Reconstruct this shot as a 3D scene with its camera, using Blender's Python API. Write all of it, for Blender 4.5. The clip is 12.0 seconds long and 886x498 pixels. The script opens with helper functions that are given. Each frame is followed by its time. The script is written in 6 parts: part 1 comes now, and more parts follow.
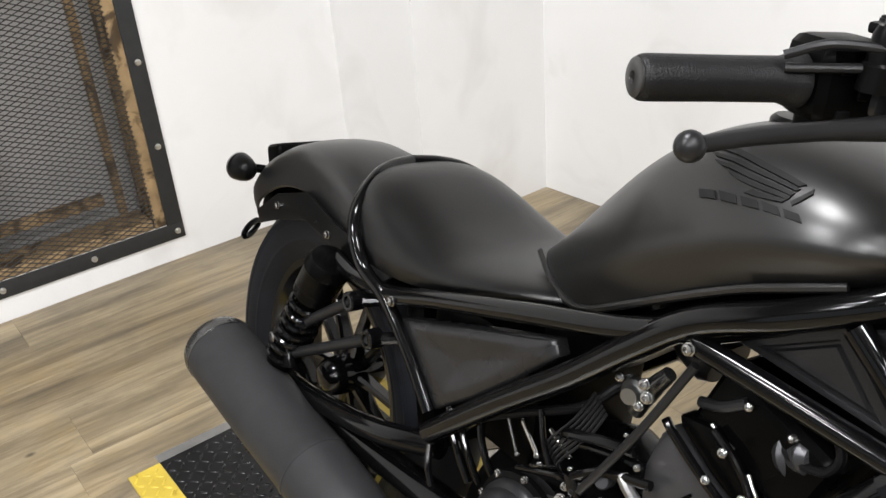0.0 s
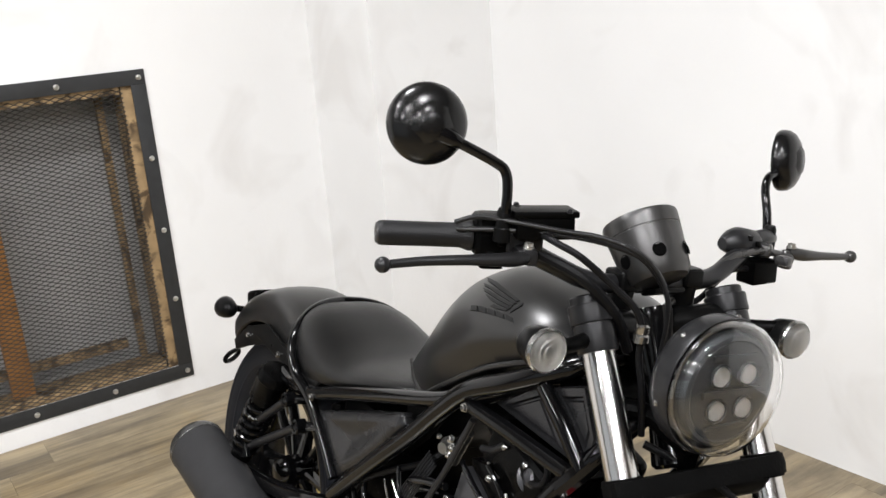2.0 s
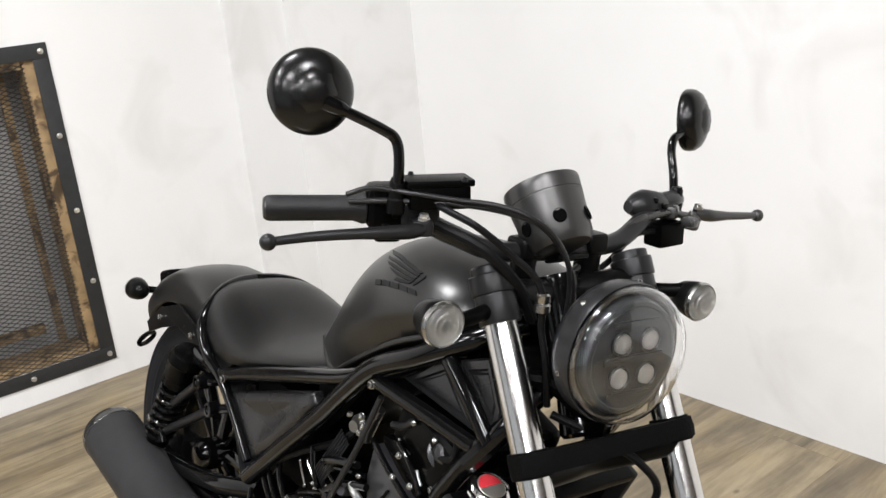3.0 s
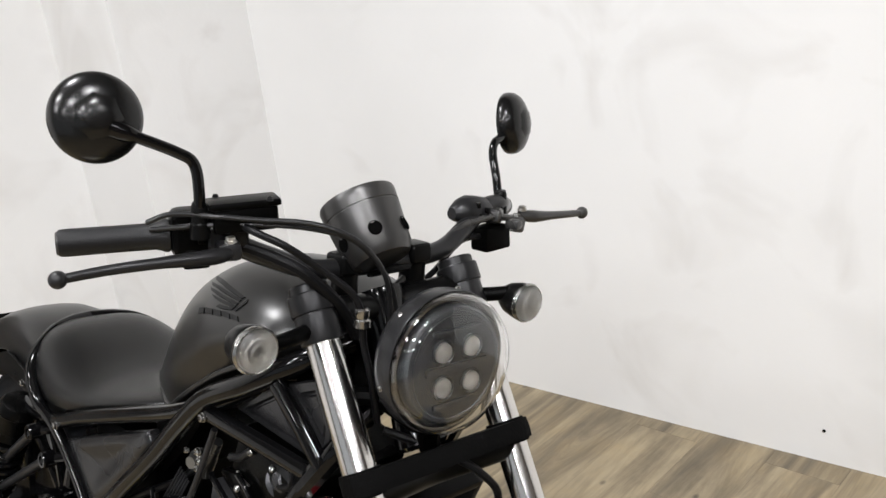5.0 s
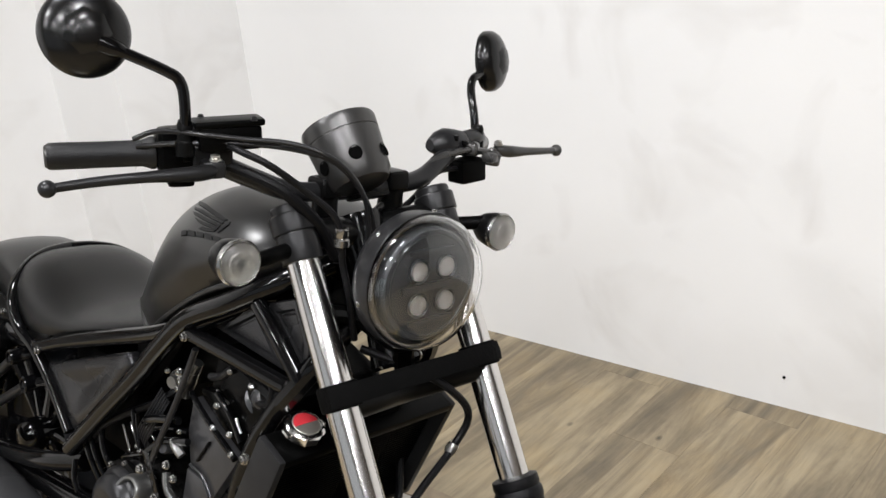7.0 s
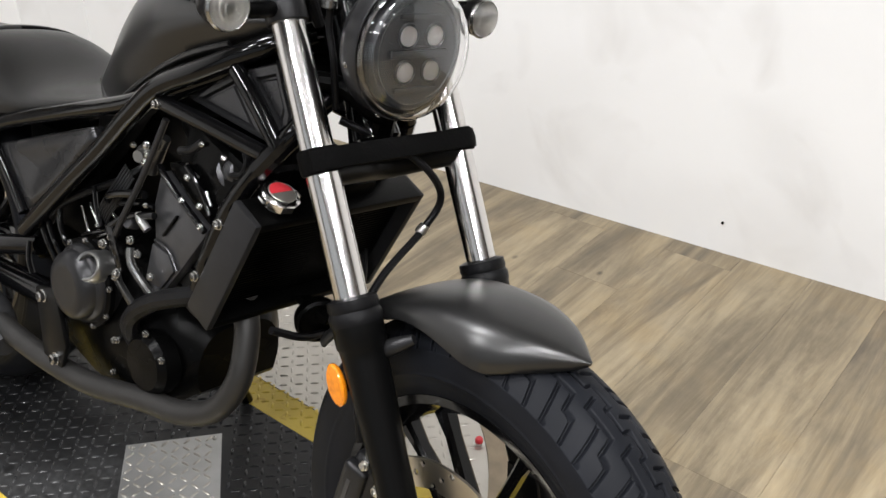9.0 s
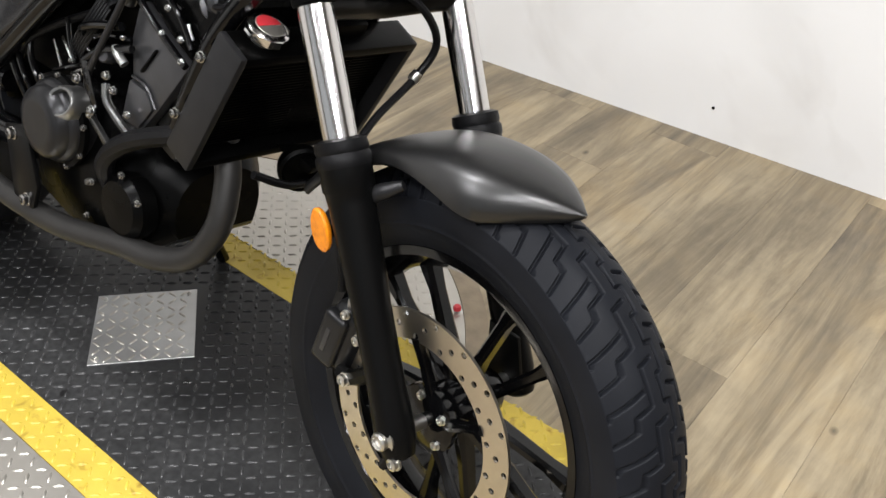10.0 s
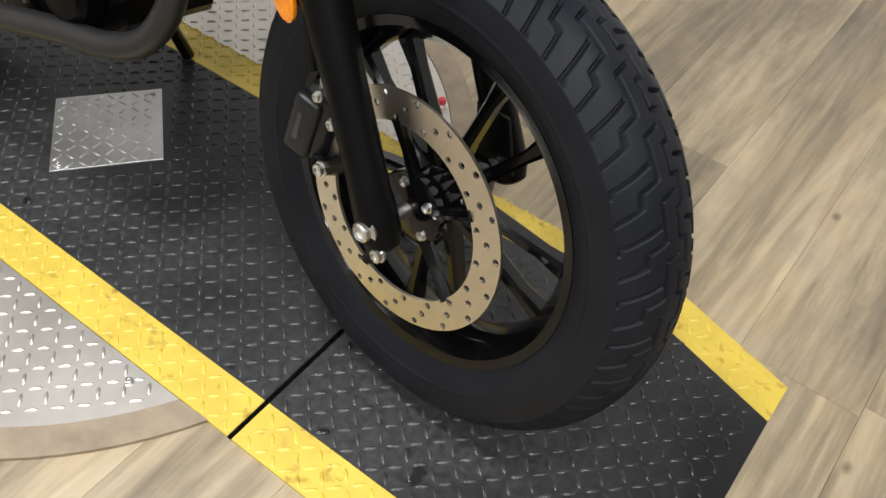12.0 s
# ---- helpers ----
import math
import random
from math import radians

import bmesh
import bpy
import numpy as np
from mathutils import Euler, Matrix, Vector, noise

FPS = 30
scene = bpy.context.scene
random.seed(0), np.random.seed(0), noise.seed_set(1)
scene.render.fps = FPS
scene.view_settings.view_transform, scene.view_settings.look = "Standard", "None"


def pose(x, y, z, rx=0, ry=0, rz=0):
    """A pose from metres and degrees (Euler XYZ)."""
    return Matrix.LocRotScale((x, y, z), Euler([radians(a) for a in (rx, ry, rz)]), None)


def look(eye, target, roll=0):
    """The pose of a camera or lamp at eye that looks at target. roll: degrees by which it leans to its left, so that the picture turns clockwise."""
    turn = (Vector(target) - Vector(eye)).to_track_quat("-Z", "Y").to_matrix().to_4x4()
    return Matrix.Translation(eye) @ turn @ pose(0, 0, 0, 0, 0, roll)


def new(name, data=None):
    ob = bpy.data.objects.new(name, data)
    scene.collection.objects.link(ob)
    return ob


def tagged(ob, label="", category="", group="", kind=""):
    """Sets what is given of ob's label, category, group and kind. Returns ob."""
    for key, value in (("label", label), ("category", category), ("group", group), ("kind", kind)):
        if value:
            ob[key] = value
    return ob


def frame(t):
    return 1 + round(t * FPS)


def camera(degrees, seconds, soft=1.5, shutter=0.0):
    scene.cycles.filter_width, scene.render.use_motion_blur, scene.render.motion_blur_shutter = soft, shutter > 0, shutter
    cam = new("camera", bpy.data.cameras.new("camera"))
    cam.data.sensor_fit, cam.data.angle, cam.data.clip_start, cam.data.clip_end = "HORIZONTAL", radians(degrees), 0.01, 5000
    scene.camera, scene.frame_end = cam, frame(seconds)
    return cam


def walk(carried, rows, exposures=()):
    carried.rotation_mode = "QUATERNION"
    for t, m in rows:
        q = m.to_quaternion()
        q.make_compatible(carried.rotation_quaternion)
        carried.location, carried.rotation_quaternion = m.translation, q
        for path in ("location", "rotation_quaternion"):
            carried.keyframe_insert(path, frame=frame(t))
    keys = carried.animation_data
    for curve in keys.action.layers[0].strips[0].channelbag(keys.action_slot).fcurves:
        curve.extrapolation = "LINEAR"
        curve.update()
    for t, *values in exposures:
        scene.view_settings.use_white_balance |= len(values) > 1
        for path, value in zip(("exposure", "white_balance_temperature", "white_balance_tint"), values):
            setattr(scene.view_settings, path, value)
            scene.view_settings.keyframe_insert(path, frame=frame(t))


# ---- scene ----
cam = camera(52.4, 12.0)
PATH = [
    (0, (0.634, -0.581, 1.254), (-0.799, 0.445, 0.308), -4.7),
    (0.5, (0.896, -0.538, 1.29), (-0.713, 0.35, 0.501), -2.6),
    (1, (1.04, -0.547, 1.33), (-0.639, 0.313, 0.664), -5.2),
    (1.5, (1.125, -0.652, 1.352), (-0.481, 0.379, 0.754), -5.6),
    (2, (1.161, -0.672, 1.361), (-0.426, 0.395, 0.776), -4.3),
    (2.5, (1.161, -0.627, 1.361), (-0.385, 0.481, 0.744), -4.8),
    (3, (1.162, -0.605, 1.349), (-0.334, 0.546, 0.687), -5.2),
    (5, (1.2, -0.536, 1.337), (-0.123, 0.81, 0.675), -7.1),
    (5.5, (1.213, -0.526, 1.342), (-0.1, 0.839, 0.698), -7.7),
    (6, (1.219, -0.524, 1.343), (-0.097, 0.835, 0.693), -7.4),
    (6.5, (1.224, -0.541, 1.334), (-0.093, 0.806, 0.662), -6.8),
    (7, (1.232, -0.578, 1.309), (-0.037, 0.776, 0.564), -5.4),
    (7.5, (1.239, -0.627, 1.278), (0.012, 0.732, 0.472), -4.2),
    (9.5, (1.212, -0.671, 1.177), (0.194, 0.658, 0.084), 2.2),
    (10, (1.204, -0.676, 1.142), (0.255, 0.616, -0.054), 4.2),
    (10.5, (1.192, -0.673, 1.111), (0.311, 0.59, -0.166), 4.6),
    (11, (1.188, -0.671, 1.081), (0.402, 0.544, -0.3), 5.9),
    (11.5, (1.187, -0.654, 1.055), (0.429, 0.506, -0.388), 5.1),
    (12, (1.184, -0.638, 1.048), (0.437, 0.467, -0.442), 4.1),
]
walk(cam, [(t, look(eye, target, roll)) for t, eye, target, roll in PATH], [(0, 0.06), (1, 0.02), (3, 0.0), (5, -0.14), (6.5, -0.14), (7.5, -0.10), (9.5, -0.04), (11, -0.10), (12, -0.14)])

# ---- world, lights, exposure ----
world = bpy.data.worlds.new("room_world")
scene.world = world
world.use_nodes = True
world.node_tree.nodes["Background"].inputs[0].default_value = (1.0, 0.97, 0.93, 1)
world.node_tree.nodes["Background"].inputs[1].default_value = 0.02
scene.view_settings.exposure = 0.0


def area(name, eye, target, sx, sy, power, colour=(1.0, 1.0, 1.02)):
    d = bpy.data.lights.new(name, "AREA")
    d.shape, d.size, d.size_y, d.energy, d.color = "RECTANGLE", sx, sy, power, colour
    ob = new(name, d)
    ob.matrix_world = look(eye, target)
    return ob


CEIL = 2.75
LAMPS = [(x, y) for x in (-0.2, 1.5, 3.2) for y in (-0.35, -1.55, -2.75)]
for lx, ly in LAMPS:
    area("ceiling_lamp_light", (lx, ly, CEIL - 0.06), (lx, ly + 0.001, 0), 0.34, 0.34, 37)
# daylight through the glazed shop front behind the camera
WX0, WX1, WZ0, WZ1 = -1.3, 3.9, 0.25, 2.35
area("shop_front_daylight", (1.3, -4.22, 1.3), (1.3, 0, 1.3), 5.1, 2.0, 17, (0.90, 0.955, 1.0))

# ---- materials ----
def mat(name, base, rough=0.5, metal=0.0, var=0.15, scale=30.0, bump=0.0, bscale=200.0, coat=0.0, rvar=0.1, spec=0.5):
    m = bpy.data.materials.new(name)
    m.use_nodes = True
    nt = m.node_tree
    p = nt.nodes["Principled BSDF"]
    p.inputs["Roughness"].default_value = rough
    p.inputs["Metallic"].default_value = metal
    p.inputs["Coat Weight"].default_value = coat
    p.inputs["Specular IOR Level"].default_value = spec
    tc = nt.nodes.new("ShaderNodeTexCoord")
    n1 = nt.nodes.new("ShaderNodeTexNoise")
    n1.inputs["Scale"].default_value = scale
    n1.inputs["Detail"].default_value = 5
    nt.links.new(tc.outputs["Object"], n1.inputs["Vector"])
    ramp = nt.nodes.new("ShaderNodeMix")
    ramp.data_type = "RGBA"
    lo = [c * (1 - var) for c in base]
    hi = [min(1, c * (1 + var)) for c in base]
    ramp.inputs[6].default_value = (*lo, 1)
    ramp.inputs[7].default_value = (*hi, 1)
    nt.links.new(n1.outputs["Fac"], ramp.inputs[0])
    nt.links.new(ramp.outputs[2], p.inputs["Base Color"])
    mr = nt.nodes.new("ShaderNodeMapRange")
    mr.inputs[3].default_value = max(0.02, rough - rvar)
    mr.inputs[4].default_value = min(1, rough + rvar)
    n2 = nt.nodes.new("ShaderNodeTexNoise")
    n2.inputs["Scale"].default_value = scale * 0.3
    nt.links.new(tc.outputs["Object"], n2.inputs["Vector"])
    nt.links.new(n2.outputs["Fac"], mr.inputs[0])
    nt.links.new(mr.outputs[0], p.inputs["Roughness"])
    if bump:
        n3 = nt.nodes.new("ShaderNodeTexNoise")
        n3.inputs["Scale"].default_value = bscale
        n3.inputs["Detail"].default_value = 3
        nt.links.new(tc.outputs["Object"], n3.inputs["Vector"])
        b = nt.nodes.new("ShaderNodeBump")
        b.inputs["Strength"].default_value = bump
        b.inputs["Distance"].default_value = 0.002
        nt.links.new(n3.outputs["Fac"], b.inputs["Height"])
        nt.links.new(b.outputs[0], p.inputs["Normal"])
    return m


WALL = mat("white_wall_paint", (0.80, 0.797, 0.79), 0.6, var=0.05, scale=2.6, bump=0.15, bscale=90)

def blotch(material, scale, lo, hi, tint):
    """Soft noise patches of a tint multiplied over a paint or timber."""
    nt = material.node_tree
    p = nt.nodes["Principled BSDF"]
    old = p.inputs["Base Color"].links[0].from_socket
    geo = nt.nodes.new("ShaderNodeNewGeometry")
    n = nt.nodes.new("ShaderNodeTexNoise")
    n.inputs["Scale"].default_value = scale
    n.inputs["Detail"].default_value = 3
    n.inputs["Distortion"].default_value = 0.8
    nt.links.new(geo.outputs["Position"], n.inputs["Vector"])
    r = nt.nodes.new("ShaderNodeMapRange")
    r.inputs[1].default_value, r.inputs[2].default_value = lo, hi
    nt.links.new(n.outputs["Fac"], r.inputs[0])
    mx = nt.nodes.new("ShaderNodeMix")
    mx.data_type, mx.blend_type = "RGBA", "MULTIPLY"
    nt.links.new(r.outputs[0], mx.inputs[0])
    nt.links.new(old, mx.inputs[6])
    mx.inputs[7].default_value = (*tint, 1)
    nt.links.new(mx.outputs[2], p.inputs["Base Color"])


# wall paint up to a tenth darker in soft random patches
blotch(WALL, 3.4, 0.54, 0.74, (0.90, 0.89, 0.88))
FARWALL = mat("brown_showroom_wall", (0.085, 0.070, 0.058), 0.7, var=0.25, scale=1.5)
DARKCEIL = mat("grey_ceiling_paint", (0.20, 0.20, 0.20), 0.8, var=0.1, scale=3)
CEILM = mat("ceiling_paint", (0.8, 0.79, 0.77), 0.8, var=0.02, scale=3)
BLACK = mat("gloss_black_frame_paint", (0.0018, 0.0018, 0.0020), 0.12, rvar=0.03, spec=0.29)
TANKM = mat("matte_black_metallic_paint", (0.058, 0.0576, 0.0572), 0.33, metal=0.9, var=0.05, scale=9, rvar=0.015)
SEATM = mat("black_seat_vinyl", (0.0018, 0.0018, 0.0018), 0.31, bump=0.16, bscale=600, rvar=0.04, spec=0.36)
PLASTIC = mat("black_plastic", (0.0012, 0.0012, 0.0012), 0.34, bump=0.1, bscale=500, spec=0.04)
SATIN = mat("satin_black_metal", (0.0028, 0.0028, 0.0028), 0.30, rvar=0.06, spec=0.10)
RUBBER = mat("tyre_rubber", (0.0080, 0.0088, 0.0112), 0.47, var=0.45, scale=14, bump=0.1, bscale=120, spec=0.10)
GRIPM = mat("grip_rubber", (0.004, 0.004, 0.0045), 0.40, bump=0.3, bscale=700, spec=0.13)
HANDGRIP = mat("handlebar_grip_rubber", (0.007, 0.007, 0.0075), 0.42, bump=0.3, bscale=700, spec=0.22)
HOLEM = mat("painted_hole_shade", (0.0015, 0.0015, 0.0015), 0.9, spec=0.02)
CABLEM = mat("grey_cable_sleeve", (0.065, 0.064, 0.063), 0.30, metal=0.7, var=0.15, spec=0.4)
CHROME = mat("chrome", (0.66, 0.645, 0.63), 0.17, metal=1, var=0.02, rvar=0.03)
DCHROME = mat("dark_chrome", (0.16, 0.16, 0.16), 0.12, metal=1, var=0.02, rvar=0.03)
STEEL = mat("zinc_steel", (0.62, 0.61, 0.58), 0.3, metal=1, var=0.1)
DISCM = mat("worn_brake_disc_steel", (0.60, 0.548, 0.465), 0.34, metal=1.0, var=0.12, scale=60)
GREYM = mat("satin_grey_black_metal", (0.020, 0.020, 0.021), 0.31, metal=0.5, var=0.15, scale=60, rvar=0.05, spec=0.3)
DBOLT = mat("dark_plated_bolt", (0.36, 0.355, 0.345), 0.25, metal=1, var=0.2)
PANELM = mat("satin_black_panel", (0.042, 0.042, 0.044), 0.27, metal=0.75, var=0.15, scale=40, rvar=0.05, spec=0.3)
METERM = mat("matte_grey_meter_paint", (0.062, 0.061, 0.060), 0.34, metal=0.75, var=0.05, scale=9, rvar=0.02)
MIRRORB = mat("satin_black_mirror_shell", (0.003, 0.003, 0.003), 0.25, var=0.1, rvar=0.03, spec=0.34)
CASTL = mat("bare_cast_alloy", (0.22, 0.22, 0.215), 0.32, metal=0.9, var=0.2, scale=40, bump=0.05)
ALLOYL = mat("light_engine_alloy", (0.10, 0.10, 0.099), 0.26, metal=0.9, var=0.25, scale=30, bump=0.05)
CASEM = mat("grey_cast_casing", (0.055, 0.055, 0.058), 0.30, metal=0.6, var=0.2, scale=50, bump=0.1)
SHROUDM = mat("satin_black_shroud", (0.022, 0.022, 0.023), 0.42, metal=0.5, var=0.2, scale=50, spec=0.2)
ALLOY = mat("dark_engine_alloy", (0.045, 0.045, 0.045), 0.30, metal=0.7, var=0.3, scale=25, bump=0.1)
ENGB = mat("black_engine_paint", (0.0015, 0.0015, 0.0015), 0.28, var=0.3, bump=0.1, spec=0.06)
EXHM = mat("heat_black_exhaust_paint", (0.022, 0.022, 0.023), 0.50, var=0.25, scale=30, bump=0.08, spec=0.2)
PIPEM = mat("scuffed_header_pipe", (0.024, 0.023, 0.022), 0.46, metal=0.5, var=0.5, scale=20)
AMBER = mat("amber_reflector", (0.60, 0.185, 0.006), 0.15, var=0.45, scale=130, coat=0.5)
RED = mat("red_label", (0.50, 0.03, 0.04), 0.4)
DECAL = mat("black_decal", (0.006, 0.006, 0.006), 0.5, spec=0.2)
STRAPM = mat("black_foam_band", (0.0016, 0.0016, 0.0016), 0.8, bump=0.4, bscale=250, spec=0.06)
DARKIN = mat("lamp_inner_bezel", (0.014, 0.015, 0.016), 0.3, metal=0.2, spec=0.25)
REFLM = mat("lamp_reflector", (0.32, 0.31, 0.30), 0.28, metal=0.75, var=0.1)
INDREFL = mat("indicator_reflector", (0.15, 0.145, 0.135), 0.4, metal=0.5, var=0.3, scale=200)
YELLUG = mat("worn_yellow_tread_lug_field", (0.54, 0.405, 0.05), 0.36, var=0.35, scale=60)
YELPLATE = mat("yellow_painted_tread_plate", (0.51, 0.375, 0.050), 0.45, var=0.3, scale=12, bump=0.1)
blotch(YELPLATE, 34, 0.60, 0.74, (0.55, 0.46, 0.35))
blotch(YELLUG, 34, 0.60, 0.74, (0.55, 0.46, 0.35))
ALUPLATE = mat("aluminium_tread_plate", (0.50, 0.475, 0.43), 0.38, metal=0.85, var=0.25, scale=10)
RAW = mat("worn_aluminium_patch", (0.45, 0.45, 0.44), 0.4, metal=0.8, var=0.25, scale=18)
CAGEM = mat("black_angle_iron", (0.03, 0.031, 0.032), 0.5, metal=0.3, var=0.3)
RUST = mat("rust_brown_timber", (0.36, 0.165, 0.042), 0.7, var=0.45, scale=18, bump=0.2)
TIMBER = mat("weathered_timber", (0.31, 0.21, 0.105), 0.75, var=0.7, scale=22, bump=0.3)
blotch(TIMBER, 16, 0.50, 0.62, (0.22, 0.20, 0.18))
BACKM = mat("grey_duct_lining", (0.40, 0.395, 0.383), 0.7, var=0.3, scale=5)
PLYM = mat("weathered_plywood_rim", (0.235, 0.185, 0.125), 0.6, var=0.45, scale=25, bump=0.2, bscale=120)
MESHM = mat("expanded_steel_mesh", (0.05, 0.048, 0.045), 0.5, metal=0.5)


def glass(name, tint=(1, 1, 1), rough=0.02):
    m = bpy.data.materials.new(name)
    m.use_nodes = True
    p = m.node_tree.nodes["Principled BSDF"]
    p.inputs["Base Color"].default_value = (*tint, 1)
    p.inputs["Transmission Weight"].default_value = 1
    p.inputs["Roughness"].default_value = rough
    p.inputs["IOR"].default_value = 1.45
    return m


CLEAR = glass("clear_lamp_lens")
FROST = glass("ribbed_indicator_lens", (0.93, 0.92, 0.90), 0.42)
MIRRORM = mat("mirror_glass", (0.9, 0.9, 0.9), 0.02, metal=1, var=0.0, rvar=0.0)


def wood_mat():
    m = bpy.data.materials.new("oak_vinyl_planks")
    m.use_nodes = True
    nt = m.node_tree
    p = nt.nodes["Principled BSDF"]
    tc = nt.nodes.new("ShaderNodeTexCoord")
    oi = nt.nodes.new("ShaderNodeObjectInfo")
    mp = nt.nodes.new("ShaderNodeMapping")
    mp.inputs["Scale"].default_value = (9.0, 0.85, 1)
    geo = nt.nodes.new("ShaderNodeNewGeometry")
    nt.links.new(geo.outputs["Position"], mp.inputs["Vector"])
    off = nt.nodes.new("ShaderNodeVectorMath")
    off.operation = "SCALE"
    off.inputs[0].default_value = (3.7, 17.0, 5.0)
    nt.links.new(oi.outputs["Random"], off.inputs["Scale"])
    add = nt.nodes.new("ShaderNodeVectorMath")
    nt.links.new(mp.outputs[0], add.inputs[0])
    nt.links.new(off.outputs[0], add.inputs[1])
    n1 = nt.nodes.new("ShaderNodeTexNoise")
    n1.inputs["Scale"].default_value = 1.1
    n1.inputs["Detail"].default_value = 7
    n1.inputs["Roughness"].default_value = 0.70
    n1.inputs["Distortion"].default_value = 0.6
    nt.links.new(add.outputs[0], n1.inputs["Vector"])
    r1 = nt.nodes.new("ShaderNodeValToRGB")
    e = r1.color_ramp.elements
    e[0].position, e[0].color = 0.30, (0.118, 0.099, 0.074, 1)
    e[1].position, e[1].color = 0.72, (0.43, 0.365, 0.250, 1)
    k = e.new(0.46)
    k.color = (0.230, 0.190, 0.126, 1)
    k = e.new(0.56)
    k.color = (0.330, 0.276, 0.184, 1)
    nt.links.new(n1.outputs["Fac"], r1.inputs[0])
    n2 = nt.nodes.new("ShaderNodeTexNoise")
    n2.inputs["Scale"].default_value = 7
    n2.inputs["Detail"].default_value = 4
    nt.links.new(add.outputs[0], n2.inputs["Vector"])
    mix = nt.nodes.new("ShaderNodeMix")
    mix.data_type, mix.blend_type = "RGBA", "MULTIPLY"
    mix.inputs[0].default_value = 0.45
    r2 = nt.nodes.new("ShaderNodeValToRGB")
    r2.color_ramp.elements[0].position, r2.color_ramp.elements[0].color = 0.3, (0.45, 0.42, 0.38, 1)
    r2.color_ramp.elements[1].position = 0.6
    nt.links.new(n2.outputs["Fac"], r2.inputs[0])
    nt.links.new(r1.outputs[0], mix.inputs[6])
    nt.links.new(r2.outputs[0], mix.inputs[7])
    # small dark knots
    vo = nt.nodes.new("ShaderNodeTexVoronoi")
    vo.inputs["Scale"].default_value = 5.5
    mp2 = nt.nodes.new("ShaderNodeMapping")
    mp2.inputs["Scale"].default_value = (1.6, 1.0, 0.2)
    nt.links.new(geo.outputs["Position"], mp2.inputs["Vector"])
    nt.links.new(mp2.outputs[0], vo.inputs["Vector"])
    kr = nt.nodes.new("ShaderNodeMapRange")
    kr.inputs[1].default_value, kr.inputs[2].default_value = 0.03, 0.085
    kr.inputs[3].default_value, kr.inputs[4].default_value = 0.35, 1.0
    nt.links.new(vo.outputs["Distance"], kr.inputs[0])
    kn = nt.nodes.new("ShaderNodeVectorMath")
    kn.operation = "SCALE"
    nt.links.new(mix.outputs[2], kn.inputs[0])
    nt.links.new(kr.outputs[0], kn.inputs["Scale"])
    # ochre and grey-brown patches of wear, wider than a plank
    wn = nt.nodes.new("ShaderNodeTexNoise")
    wn.inputs["Scale"].default_value = 3.2
    wn.inputs["Detail"].default_value = 6
    wn.inputs["Roughness"].default_value = 0.65
    nt.links.new(geo.outputs["Position"], wn.inputs["Vector"])
    wr = nt.nodes.new("ShaderNodeValToRGB")
    wr.color_ramp.elements[0].position, wr.color_ramp.elements[0].color = 0.36, (0.80, 0.78, 0.76, 1)
    wr.color_ramp.elements[1].position, wr.color_ramp.elements[1].color = 0.64, (1.07, 0.99, 0.86, 1)
    wk = wr.color_ramp.elements.new(0.50)
    wk.color = (1.0, 0.97, 0.93, 1)
    nt.links.new(wn.outputs["Fac"], wr.inputs[0])
    wear = nt.nodes.new("ShaderNodeVectorMath")
    wear.operation = "MULTIPLY"
    nt.links.new(kn.outputs[0], wear.inputs[0])
    nt.links.new(wr.outputs[0], wear.inputs[1])
    # tone from plank to plank
    tone = nt.nodes.new("ShaderNodeMapRange")
    tone.inputs[3].default_value, tone.inputs[4].default_value = 0.96, 1.04
    nt.links.new(oi.outputs["Random"], tone.inputs[0])
    sc = nt.nodes.new("ShaderNodeVectorMath")
    sc.operation = "SCALE"
    nt.links.new(wear.outputs[0], sc.inputs[0])
    nt.links.new(tone.outputs[0], sc.inputs["Scale"])
    nt.links.new(sc.outputs[0], p.inputs["Base Color"])
    p.inputs["Roughness"].default_value = 0.42
    b = nt.nodes.new("ShaderNodeBump")
    b.inputs["Strength"].default_value, b.inputs["Distance"].default_value = 0.12, 0.001
    nt.links.new(n2.outputs["Fac"], b.inputs["Height"])
    nt.links.new(b.outputs[0], p.inputs["Normal"])
    return m



